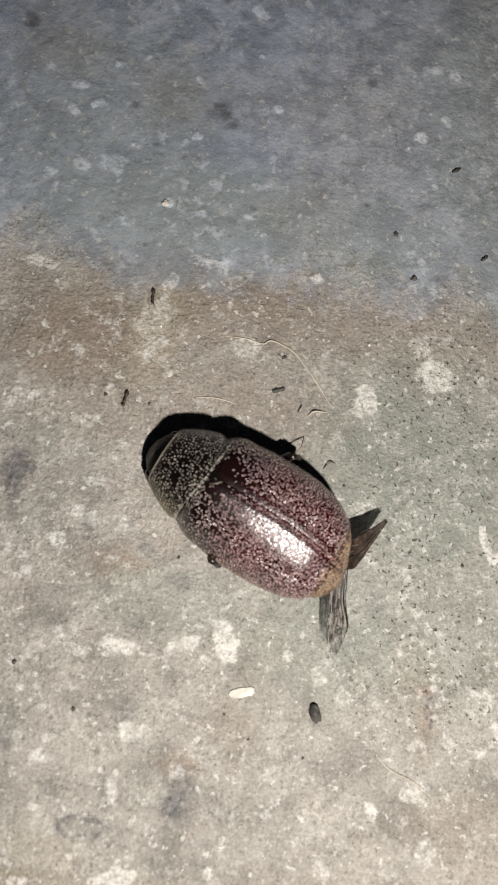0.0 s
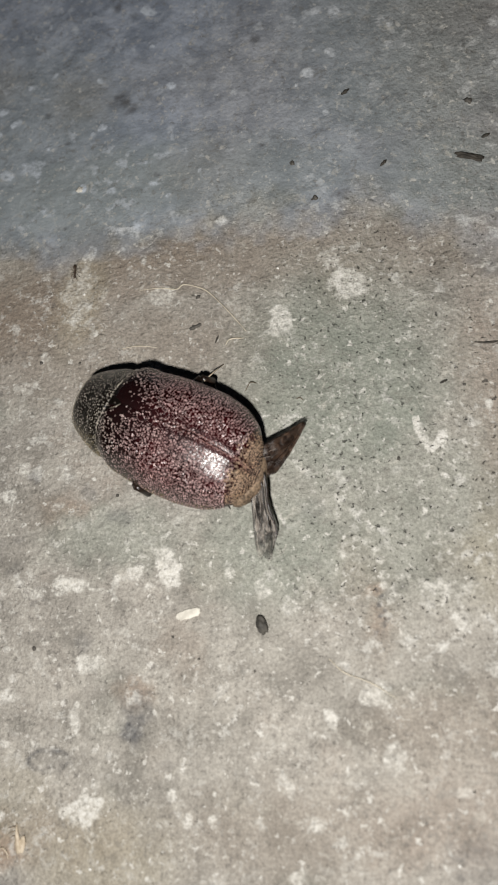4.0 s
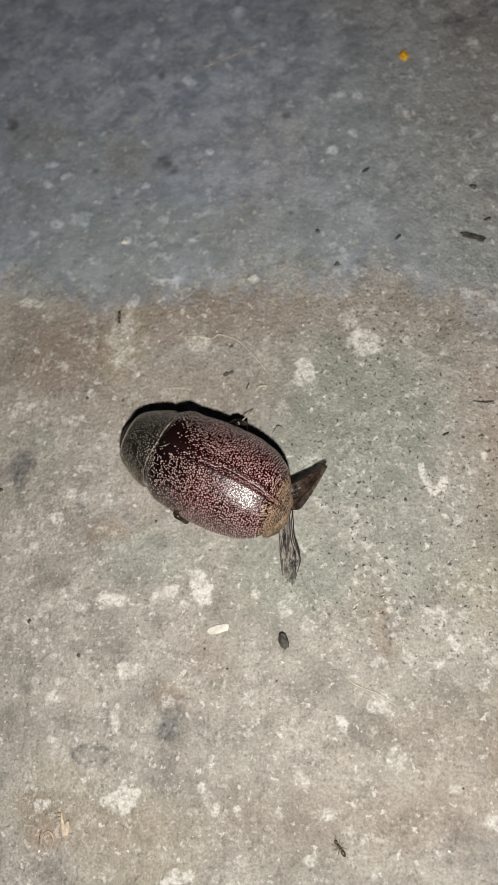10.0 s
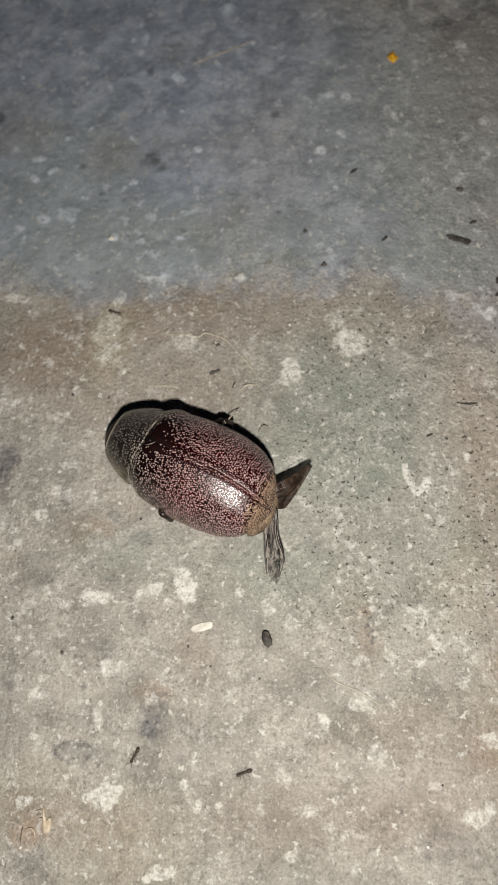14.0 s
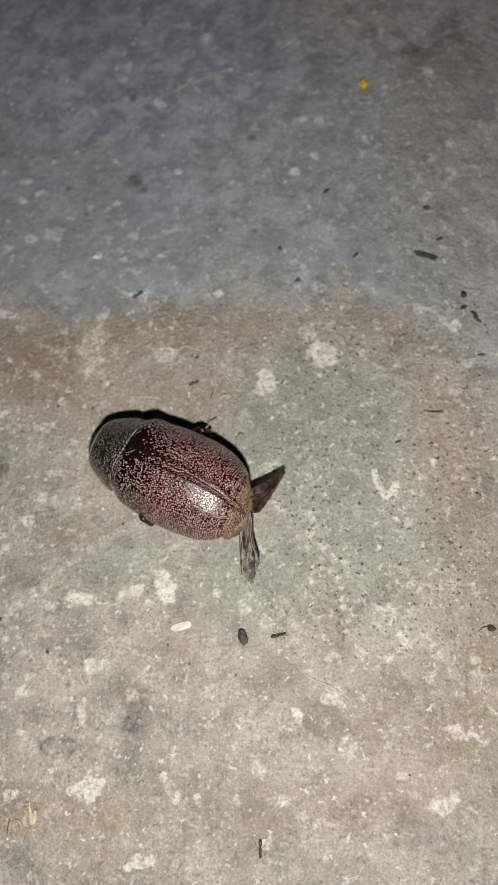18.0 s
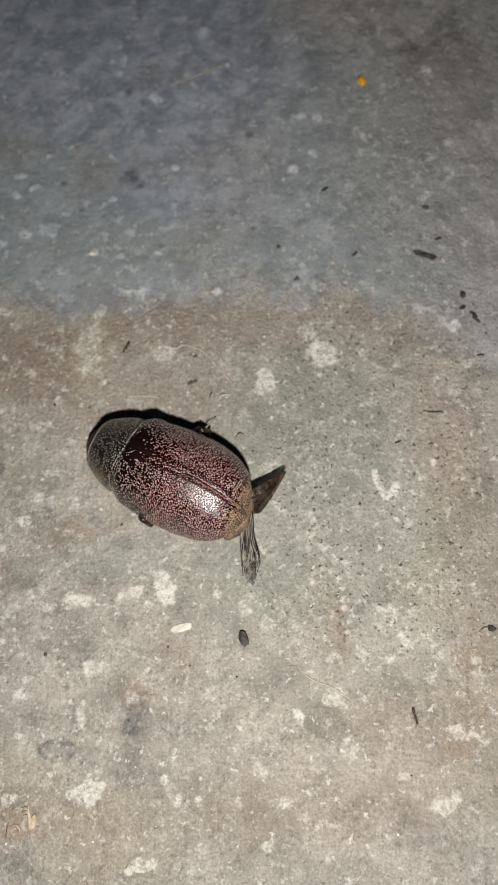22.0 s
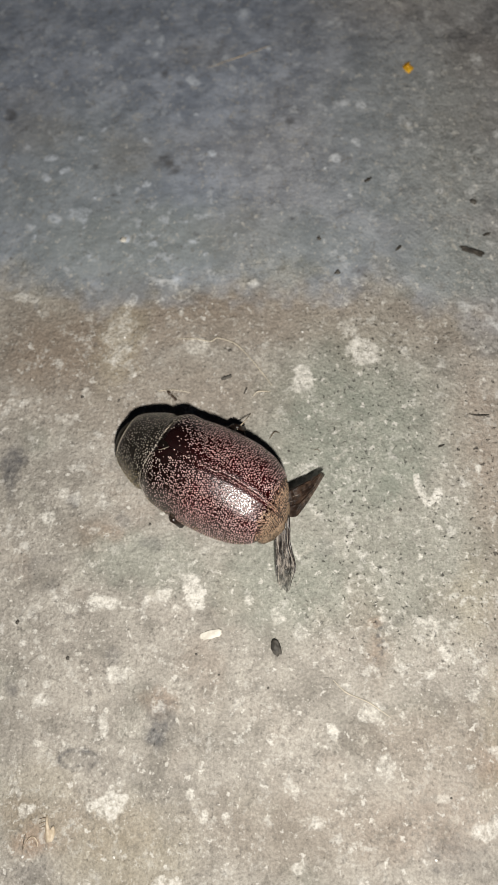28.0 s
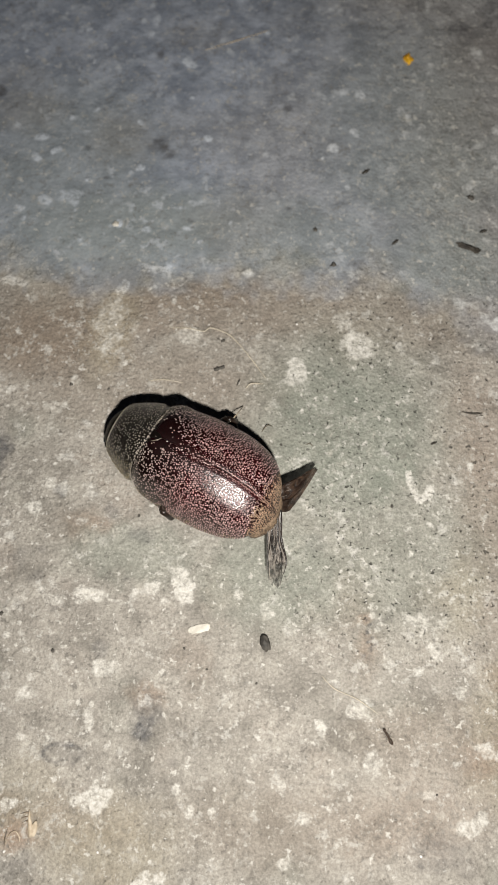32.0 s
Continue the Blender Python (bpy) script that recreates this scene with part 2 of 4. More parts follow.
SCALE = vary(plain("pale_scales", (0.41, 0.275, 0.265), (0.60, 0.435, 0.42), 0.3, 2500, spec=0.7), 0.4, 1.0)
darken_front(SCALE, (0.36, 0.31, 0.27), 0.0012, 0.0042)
SCALE_GREY = vary(plain("grey_scales", (0.45, 0.40, 0.335), (0.68, 0.615, 0.53), 0.3, 2500, spec=0.7), 0.4, 1.0)
SCALE_EDGE = vary(plain("olive_hairs", (0.17, 0.14, 0.07), (0.33, 0.275, 0.15), 0.5, 2500), 0.3, 1.0)
TAIL = plain("hairy_tail", (0.045, 0.028, 0.017), (0.33, 0.235, 0.155), 0.55, 4200, 1.0, depth=0.00015)
SCALE_GOLD = vary(plain("golden_scales", (0.30, 0.20, 0.125), (0.46, 0.33, 0.225), 0.5, 2500), 0.35, 1.0)
# pale veins, and the painted highlight streak beside the thick dark vein
VEIN_GLINT = plain("pale_vein_glint", (0.20, 0.17, 0.145), (0.42, 0.37, 0.32), 0.35, 3000, 0.5)
RIDGE = plain("pale_red_ridge", (0.20, 0.10, 0.085), (0.36, 0.20, 0.17), 0.4)
RIM = plain("pale_rim", (0.15, 0.13, 0.10), (0.30, 0.265, 0.21), 0.45)
WING = membrane("brown_wing_membrane", (0.012, 0.0062, 0.004), (0.088, 0.053, 0.035), 0.98, 0.85, 0.35, -125)
WING_CLEAR = membrane("grey_wing_membrane", (0.008, 0.006, 0.005), (0.46, 0.40, 0.35), 0.97, 0.5, 0.62, 114)
ANT_SKIN = plain("dark_ant", (0.042, 0.029, 0.021), (0.095, 0.066, 0.047), 0.3, 4000)
SEED_SKIN = plain("dark_seed", (0.026, 0.024, 0.021), (0.085, 0.077, 0.066), 0.7, 2200, 0.8)
CHALK = plain("white_flake", (0.50, 0.47, 0.41), (0.72, 0.685, 0.61), 0.7, 1800, 0.6)
BARK = plain("dark_splinter", (0.02, 0.018, 0.015), (0.07, 0.06, 0.048), 0.75, 3000, 0.8)
HAIR = plain("pale_hair", (0.42, 0.37, 0.29), (0.62, 0.56, 0.45), 0.4)
HAIR_DARK = plain("dark_hair", (0.05, 0.04, 0.025), (0.13, 0.10, 0.065), 0.3)
STRAW = plain("straw", (0.42, 0.34, 0.24), (0.64, 0.55, 0.43), 0.55, 2500, 0.6)
HUSK_BROWN = plain("brown_husk", (0.18, 0.13, 0.09), (0.36, 0.28, 0.20), 0.6, 2500, 0.6)
DIRT = plain("dirt", (0.06, 0.055, 0.048), (0.12, 0.11, 0.095), 0.8, 3000, 0.8)
QUARTZ = plain("quartz", (0.75, 0.73, 0.68), (0.9, 0.88, 0.85), 0.15, 2000, 0.2, spec=0.9)
YELLOW = plain("yellow_petal", (0.62, 0.30, 0.015), (0.85, 0.48, 0.03), 0.5)


# ---- building helpers ----
def part(name, bm, mat, parent=None, label="", smooth=True):
    """Links a bmesh as one mesh object, under a thing or a part."""
    mesh = bpy.data.meshes.new(name)
    bm.to_mesh(mesh)
    bm.free()
    mesh.materials.append(mat)
    if smooth:
        mesh.polygons.foreach_set("use_smooth", [True] * len(mesh.polygons))
    ob = new(name, mesh)
    if parent is not None:
        ob.parent = parent
    return tagged(ob, label)


def spline(knots, x):
    """A smooth line through knots (x, value), read at x."""
    kx, kv = np.array(knots, float).T
    slope = np.gradient(kv, kx)
    x = np.clip(x, kx[0], kx[-1])
    i = np.clip(np.searchsorted(kx, x) - 1, 0, len(kx) - 2)
    h = kx[i + 1] - kx[i]
    s = (x - kx[i]) / h
    return ((1 + 2 * s) * (1 - s) ** 2 * kv[i] + s * (1 - s) ** 2 * h * slope[i]
            + s * s * (3 - 2 * s) * kv[i + 1] + s * s * (s - 1) * h * slope[i + 1])


def sheet(bm, points, close=False):
    """Quads over a grid of points (rows of columns); close joins the last column to the first."""
    rows = [[bm.verts.new(p) for p in row] for row in points]
    for a, b in zip(rows, rows[1:]):
        n = len(a)
        for j in range(n if close else n - 1):
            k = (j + 1) % n
            bm.faces.new((a[j], a[k], b[k], b[j]))
    return rows


def tube(bm, points, radii, sides=8):
    """A tapered tube along points, with closed ends."""
    points = [Vector(p) for p in points]
    rings = []
    for i, p in enumerate(points):
        along = (points[min(i + 1, len(points) - 1)] - points[max(i - 1, 0)]).normalized()
        side = along.cross(Vector((0, 0, 1)) if abs(along.z) < 0.9 else Vector((1, 0, 0))).normalized()
        up = side.cross(along)
        r = float(radii[i] if hasattr(radii, "__len__") else radii)
        rings.append([p + r * (math.cos(a) * side + math.sin(a) * up) for a in np.linspace(0, 2 * math.pi, sides, endpoint=False)])
    rows = sheet(bm, rings, close=True)
    bm.faces.new(rows[0][::-1])
    bm.faces.new(rows[-1])


def lump(bm, centre, size, turn=(0, 0, 0), rough=0.0, detail=10, seed=0.0):
    """A rounded, slightly uneven body."""
    m = Matrix.LocRotScale(centre, Euler([radians(a) for a in turn]), size)
    made = bmesh.ops.create_uvsphere(bm, u_segments=detail + 4, v_segments=detail, radius=1.0)["verts"]
    for v in made:
        if rough:
            v.co *= 1 + rough * noise.noise(v.co * 1.8 + Vector((seed, seed * 2, 0)))
        v.co = m @ v.co


def curve_points(knots, count):
    """Points along a smooth line through knots (x, y, z)."""
    s = np.linspace(0, len(knots) - 1, count)
    return np.stack([spline([(i, k[a]) for i, k in enumerate(knots)], s) for a in range(3)], 1)


# ---- ground ----
FIELD = {"lime": [], "dark": [], "tan": [], "moss": [], "ochre": [], "rust": []}


def lime(*row):
    FIELD["lime"].append(row)


def dark(*row):
    FIELD["dark"].append(row)


def tan(*row):
    FIELD["tan"].append(row)


def moss(*row):
    FIELD["moss"].append(row)


def ochre(*row):
    FIELD["ochre"].append(row)


def rust(*row):
    FIELD["rust"].append(row)


# marks on the concrete: place, half width, half height in millimetres, turn, strength
lime(13.3, -17.1, 0.6, 0.8, 0, 0.6)
lime(26.8, -23.0, 0.8, 0.6, 0, 0.5)
lime(25.8, -30.4, 2.1, 0.5, 0, 0.6)
lime(18.6, -18.0, 0.6, 0.8, -30, 0.5)
lime(17.7, -22.7, 0.5, 0.5, 0, 0.4)
tan(27.7, -9.6, 3.1, 13.3, 0, 0.4)
tan(26.8, -23.1, 1.8, 1.4, 0, 0.7)
ochre(-16.5, 14.4, 2.1, 4.4, -5, 0.6)
rust(12.6, -20.4, 0.7, 1.1, -8, 0.25)
rust(12.2, -17.6, 0.7, 0.5, 0, 0.4)
rust(-21.4, -39.0, 1.6, 1.0, 0, 0.45)
rust(-15.8, -8.3, 1.0, 0.7, 0, 0.2)
rust(24.0, -30.6, 1.6, 1.4, 0, 0.25)
rust(-9.6, -25.4, 1.2, 0.8, 0, 0.2)
rust(26.0, 3.0, 2.5, 8.0, 0, 0.12)
rust(18.0, -36.0, 5.0, 3.0, 0, 0.2)
ochre(-15.7, 19.2, 1.8, 1.7, 0, 0.5)
ochre(27.5, -26.0, 3.0, 4.0, 0, 0.45)
ochre(26.5, -33.0, 3.0, 3.0, 0, 0.35)
ochre(22.9, -15.5, 1.7, 3.4, 0, 0.4)
lime(-6.5, -14.6, 1.5, 2.2, 0, 1)
lime(-16.4, -16.2, 2.0, 0.8, 0, 0.8)
lime(-13.2, -16.4, 1.6, 0.3, 0, 0.5)
lime(-10.2, -15.1, 1.0, 0.8, 0, 0.7)
lime(-20.4, -16.4, 1.4, 0.6, 0, 0.5)
lime(11.9, 12.9, 2.1, 2.1, 0, 0.75)
lime(10.3, 15.8, 1.3, 1.3, 0, 0.5)
lime(5.1, 9.7, 1.4, 1.8, 20, 0.75)
lime(11.9, -14.2, 2.5, 1.3, 10, 0.3)
lime(-23.2, -6.9, 1.2, 1.0, 0, 0.8)
lime(-22.4, -36.0, 0.8, 0.7, 0, 0.7)
lime(-14.5, -23.4, 0.9, 1.1, 0, 0.6)
lime(19.8, -20.6, 1.5, 1.3, 0, 0.6)
lime(11.7, -26.4, 0.9, 1.3, 30, 0.6)
lime(7.8, -28.2, 1.1, 0.8, 0, 0.7)
lime(3.9, -33.8, 0.8, 1.0, 0, 0.5)
lime(12.7, -31.6, 0.9, 1.2, 0, 0.6)
lime(22.2, -36.8, 1.6, 1.1, 0, 0.7)
lime(24.1, -29.7, 1.2, 0.9, 0, 0.6)
lime(-22.1, -25.7, 1.1, 0.8, 0, 0.5)
lime(-19.2, -30.2, 0.7, 0.5, 0, 0.6)
lime(-28.4, 20.5, 1.9, 0.7, 0, 0.8)
lime(-15.9, 19.2, 1.0, 1.7, 0, 0.6)
lime(-12.0, 22.5, 2.7, 0.6, 0, 0.7)
lime(-7.2, 13.7, 1.8, 1.6, 0, 0.55)
lime(26.1, 18.4, 2.6, 0.9, 12, 0.35)
lime(28.0, 15.9, 0.8, 0.4, -30, 0.8)
lime(-16.9, 28.4, 0.6, 0.6, 0, 1.3)
lime(10.4, 48.5, 1.3, 0.9, 0, 0.6)
lime(-27.5, 40.7, 0.9, 0.8, 0, 0.7)
lime(-27.9, 37.5, 0.9, 0.7, 0, 0.7)
lime(-25.2, 38.6, 0.7, 0.7, 0, 0.6)
lime(-9.4, 52.4, 0.6, 1.1, 20, 0.8)
lime(-13.9, 59.2, 0.8, 1.4, 0, 0.6)
lime(30.1, 43.1, 0.8, 1.0, 0, 0.7)
lime(29.6, 37.7, 1.0, 0.8, 0, 0.6)
lime(-5.1, -36.2, 0.6, 0.7, -30, 0.7)
lime(-6.2, -34.2, 0.5, 0.8, -15, 0.6)
lime(-2.7, -36.0, 0.6, 0.4, 0, 0.7)
lime(-8.5, -42.0, 1.2, 0.6, 0, 0.9)
lime(13.8, -18.2, 0.9, 0.7, 20, 0.5)
lime(6.1, -36.6, 0.9, 0.7, 0, 0.6)
lime(4.8, -36.2, 0.6, 0.4, 0, 0.5)
lime(14.8, -26.4, 0.4, 0.4, 0, 0.6)
lime(-15.2, -28.2, 0.6, 1.1, 10, 0.6)
lime(-23.2, -20.1, 0.6, 0.5, 0, 0.6)
lime(-25.3, -17.7, 1.1, 0.6, 0, 0.5)
lime(-22.0, 4.8, 1.4, 0.8, 0, 0.5)
lime(-21.7, -3.8, 0.9, 0.7, 0, 0.5)
lime(-28.3, 6.4, 1.5, 0.7, 0, 0.6)
lime(-20.2, 8.3, 0.8, 0.6, 0, 0.5)
lime(9.2, 39.8, 0.6, 0.8, 0, 0.7)
lime(12.2, 42.2, 0.6, 0.7, 0, 0.6)
lime(18.6, 42.2, 0.6, 0.7, 0, 0.5)
lime(-29.1, 30.1, 1.0, 0.7, 0, 0.5)
lime(-20.8, 26.1, 1.2, 0.8, 0, 0.5)
lime(-8.3, 27.9, 0.7, 0.5, 0, 0.6)
lime(-10.2, 22.5, 0.6, 1.1, 0, 0.7)
lime(2.3, -17.2, 0.7, 1.2, 0, 0.5)
lime(-12.4, -20.6, 0.7, 0.5, 0, 0.4)
lime(17.3, -17.5, 1.3, 0.6, -25, 0.5)
lime(-8.1, -12.9, 0.6, 0.7, 0, 0.5)
lime(8.7, -39.5, 0.9, 0.6, 0, 0.5)
lime(4.3, -40.5, 0.7, 0.7, 0, 0.6)
lime(12.4, -41.3, 0.6, 0.5, 0, 0.4)
lime(18.2, -33.9, 0.9, 0.6, 0, 0.5)
lime(8.8, -17.8, 0.7, 0.7, 0, 0.35)
lime(13.7, -1.3, 0.5, 0.5, 0, 0.4)
lime(11.3, -0.5, 0.6, 0.3, 0, 0.5)
lime(-15.1, 43.0, 0.5, 0.6, 0, 0.6)
lime(-23.4, 31.9, 1.5, 1.2, 0, 0.5)
lime(-23.8, 58.5, 1.0, 1.2, 0, 0.4)
lime(-2.2, 63.6, 0.9, 1.0, 0, 0.5)
lime(9.8, 61.6, 0.9, 1.0, 0, 0.5)
lime(-29.7, 61.4, 1.0, 1.2, 0, 0.4)
lime(13.4, 6.7, 0.6, 0.7, 0, 0.35)
lime(1.9, 13.4, 0.7, 1.0, 30, 0.35)
lime(26.0, 13.2, 0.8, 0.8, 0, 0.4)
lime(-16.9, 14.8, 1.9, 4.4, -5, 0.5)
lime(-13.8, 15.4, 1.0, 2.2, 0, 0.4)
dark(-28.3, -1.2, 1.5, 3.5, 8, 1)
dark(-9.8, -28.7, 0.9, 1.4, 0, 1)
dark(-9.6, -27.6, 1.6, 2.0, 0, 0.5)
dark(-11.4, -9.5, 1.5, 0.9, 0, 0.45)
dark(-18.1, -31.5, 2.0, 0.9, 0, 0.15)
dark(19.4, -39.3, 3.2, 1.7, 0, 0.4)
dark(-12.9, 39.9, 1.3, 1.0, 25, 0.7)
dark(-13.4, 53.9, 0.5, 0.8, 0, 0.9)
dark(3.6, 45.8, 0.6, 0.7, 0, 0.9)
dark(26.9, 58.3, 2.6, 1.3, -15, 0.5)
dark(31.2, 61.2, 3.0, 2.2, 0, 0.6)
dark(2.9, 61.2, 4.6, 3.9, 0, 0.25)
dark(-33.6, 47.9, 0.8, 0.9, 0, 1)
dark(12.2, 23.4, 0.9, 0.8, 0, 0.6)
dark(-14.8, -21.5, 0.7, 0.9, 20, 0.5)
dark(-25.5, -24.7, 0.7, 0.9, 20, 0.5)
dark(-3.8, -8.1, 0.5, 1.3, 0, 0.3)
dark(-14.6, -7.0, 0.5, 1.0, 30, 0.5)
dark(2.0, 50.0, 1.5, 2.7, 0, 0.3)
dark(-25.1, -12.2, 1.9, 0.9, 0, 0.3)
dark(-20.6, -4.6, 1.0, 0.5, 0, 0.4)
dark(18.2, 35.0, 1.4, 0.8, 0, 0.3)
dark(28.0, 32.9, 0.8, 1.6, 0, 0.4)
dark(-6.9, -31.9, 0.7, 0.5, 0, 0.35)
dark(-21.2, -41.6, 2.3, 1.0, 0, 0.3)
dark(15.8, 28.7, 1.8, 0.8, 0, 0.3)
dark(7.3, -10.0, 1.8, 1.2, 0, 0.3)
dark(12.7, -19.9, 0.3, 0.2, 0, 0.9)
dark(13.0, -20.6, 0.2, 0.3, 0, 0.8)
dark(12.2, -21.2, 0.2, 0.2, 0, 0.8)
tan(-16.9, 14.8, 4.2, 5.8, -5, 0.6)
tan(-17.8, -8.2, 2.6, 1.4, 0, 0.25)
tan(-23.4, 13.5, 6.3, 4.4, 0, 0.9)
tan(-7.7, 18.9, 8.2, 2.0, 0, 0.8)
tan(-12.8, 8.1, 13.3, 3.5, 0, 0.45)
tan(7.9, 16.8, 4.6, 1.6, 0, 0.4)
tan(-19.8, -37.8, 2.9, 1.5, 0, 0.5)
tan(12.8, -21.2, 1.3, 2.6, -10, 0.3)
tan(16.9, -28.8, 5.0, 2.6, 0, 0.4)
tan(24.0, -29.2, 3.3, 3.1, 0, 0.5)
tan(-14.1, -37.9, 3.4, 1.5, 0, 0.35)
tan(3.3, -37.1, 7.7, 3.0, 0, 0.35)
tan(-9.4, -25.4, 1.3, 0.8, 0, 0.5)
tan(11.8, 12.9, 2.0, 2.1, 0, 0.5)
tan(23.9, 3.0, 2.5, 6.5, 0, 0.35)
tan(-17.3, 4.7, 4.0, 2.1, 0, 0.35)
tan(12.5, -20.2, 1.2, 1.0, 0, 0.4)
tan(-7.7, 17.4, 20.2, 3.3, 0, 0.55)
tan(18.5, 16.4, 12.9, 2.9, 0, 0.4)
moss(10.7, 2.7, 8.1, 9.7, 0, 0.7)
moss(3.6, -13.0, 6.6, 4.7, 0, 0.6)
moss(-11.9, -11.4, 5.6, 2.5, 0, 0.5)
moss(15.7, -10.1, 7.1, 7.1, 0, 0.45)
moss(-23.7, 36.6, 9.0, 10.0, 0, 0.45)
moss(18.8, 45.2, 8.5, 10.2, 0, 0.4)
moss(21.8, 26.8, 6.0, 3.8, 0, 0.4)
moss(-16.0, 28.0, 13.0, 5.0, 0, 0.7)
moss(4.0, 27.0, 9.0, 4.0, 0, 0.5)
lime(-25.7, 38.4, 0.43, 0.43, 0, 1.0)
lime(-27.7, 37.3, 0.43, 0.43, 0, 0.8)
lime(-27.7, 40.9, 0.58, 0.58, 0, 0.8)
lime(-14.6, 36.3, 0.65, 0.65, 0, 0.9)
lime(-15.8, 35.7, 0.36, 0.36, 0, 0.8)
lime(-21.1, 34.6, 0.29, 0.29, 0, 0.9)
lime(-23.0, 57.9, 0.36, 0.36, 0, 0.8)
lime(-15.9, 59.3, 0.43, 0.43, 0, 0.8)
lime(-14.7, 57.2, 0.5, 0.5, 0, 0.7)
lime(-30.8, 54.3, 0.36, 0.36, 0, 0.8)
lime(-20.7, 45.0, 0.43, 0.43, 0, 0.7)
lime(-24.1, 43.6, 0.36, 0.36, 0, 0.7)
lime(-8.8, 46.8, 0.29, 0.29, 0, 0.9)
lime(-9.5, 52.4, 0.65, 0.65, 0, 0.8)
lime(-14.6, 62.0, 0.58, 0.58, 0, 0.6)
lime(-3.1, 63.9, 0.86, 0.86, 0, 0.5)
lime(-6.5, 40.7, 0.58, 0.58, 0, 0.7)
lime(-4.7, 43.4, 0.36, 0.36, 0, 0.7)
lime(-24.1, 32.9, 0.36, 0.36, 0, 0.7)
lime(-26.1, 31.5, 0.86, 0.86, 0, 0.6)
lime(-28.5, 28.9, 0.36, 0.36, 0, 0.7)
lime(-22.3, 30.4, 0.29, 0.29, 0, 0.7)
lime(-9.4, 30.9, 0.29, 0.29, 0, 0.7)
lime(-13.3, 27.6, 0.58, 0.58, 0, 0.6)
lime(-3.2, 28.6, 0.29, 0.29, 0, 0.7)
lime(-6.7, 26.2, 0.36, 0.36, 0, 0.7)
lime(-0.9, 22.0, 0.7, 0.7, 0, 0.7)
lime(10.7, 48.4, 0.65, 0.65, 0, 0.9)
lime(12.8, 48.2, 0.58, 0.58, 0, 0.9)
lime(11.8, 42.3, 0.5, 0.5, 0, 0.9)
lime(9.3, 39.7, 0.36, 0.36, 0, 1.0)
lime(8.1, 38.3, 0.22, 0.22, 0, 0.9)
lime(10.0, 61.4, 0.72, 0.72, 0, 0.5)
lime(0.7, 57.7, 0.43, 0.43, 0, 0.8)
lime(11.0, 34.2, 0.5, 0.5, 0, 0.6)
lime(20.2, 41.8, 0.43, 0.43, 0, 0.7)
lime(30.4, 43.0, 0.43, 0.43, 0, 0.7)
lime(18.9, 45.0, 0.36, 0.36, 0, 0.6)
lime(22.3, 34.8, 0.72, 0.72, 0, 0.6)
lime(29.6, 37.9, 0.43, 0.43, 0, 0.7)
lime(27.8, 54.9, 1.01, 1.01, 0, 0.6)
lime(24.4, 18.6, 2.2, 0.5, -28, 0.5)
lime(27.1, 16.7, 1.6, 0.5, -28, 0.55)
lime(28.5, 16.3, 0.6, 0.6, 0, 0.8)
dark(-12.8, 40.4, 0.8, 0.64, 0, 0.9)
dark(-11.4, 38.5, 0.7, 0.56, 0, 0.8)
dark(-12.3, 39.6, 0.8, 0.64, 0, 0.9)
dark(-13.5, 54.0, 0.45, 0.36, 0, 0.8)
dark(-21.7, 39.4, 0.4, 0.32, 0, 0.8)
dark(-18.8, 35.0, 0.4, 0.32, 0, 0.8)
dark(-18.8, 23.6, 0.3, 0.24, 0, 0.8)
dark(-21.6, 22.9, 0.3, 0.24, 0, 0.8)
dark(-8.0, 29.2, 0.35, 0.28, 0, 0.8)
dark(-33.3, 47.8, 0.5, 0.4, 0, 0.6)
dark(-11.1, 52.2, 0.7, 0.56, 0, 0.5)
dark(3.6, 45.8, 0.5, 0.35, 0, 0.8)
dark(11.4, 35.7, 0.35, 0.24, 0, 0.9)
dark(26.0, 58.6, 1.8, 1.26, 0, 0.8)
dark(24.9, 50.3, 0.3, 0.21, 0, 0.7)
dark(26.7, 56.7, 0.9, 0.63, 0, 0.5)
dark(3.9, 31.1, 0.3, 0.21, 0, 0.8)
dark(5.0, 31.9, 0.3, 0.21, 0, 0.6)
dark(23.3, 42.8, 0.5, 0.35, 0, 0.5)
tan(-29.9, 45.0, 4, 2.5, 0, 0.5)
tan(-17.5, 41.0, 3, 3, 0, 0.5)
tan(-31.6, 50.3, 3, 2, 0, 0.3)
tan(-2.7, 29.4, 4, 3, 0, 0.4)
tan(-7.9, 56.7, 4, 2, 0, 0.3)
tan(-7.0, 41.6, 5, 3, 0, 0.3)
tan(29.8, 54.5, 5, 4, 0, 0.5)
tan(28.1, 46.2, 5, 3, 0, 0.35)
tan(29.5, 27.8, 2, 3, 0, 0.5)
moss(-21.1, 28.0, 9, 5, 0, 0.6)
moss(-27.4, 34.2, 7, 5, 0, 0.5)
moss(20.4, 36.4, 9, 6, 0, 0.5)
moss(23.5, 24.8, 6, 4, 0, 0.6)
lime(-14.3, -35.5, 1.6, 1.3, 0, 1)
lime(-16.1, -35.8, 1.0, 0.5, 0, 0.7)
lime(-14.1, -34.5, 0.5, 0.8, 0, 0.8)
lime(-17.8, -8.0, 0.9, 0.6, 0, 0.5)
tan(-17.8, -8.0, 1.6, 1.2, 0, 0.6)
ochre(-12.8, -39.9, 5, 3.5, 0, 0.5)
ochre(-21.7, -35.7, 4, 3, 0, 0.35)
tan(-22.5, -36.4, 2, 1.2, 0, 0.5)
tan(-9.6, -26.0, 1.6, 1.0, 0, 0.6)
dark(-12.0, -9.6, 0.8, 0.56, 20, 0.5)
dark(-14.6, -7.1, 0.7, 0.49, 20, 0.5)
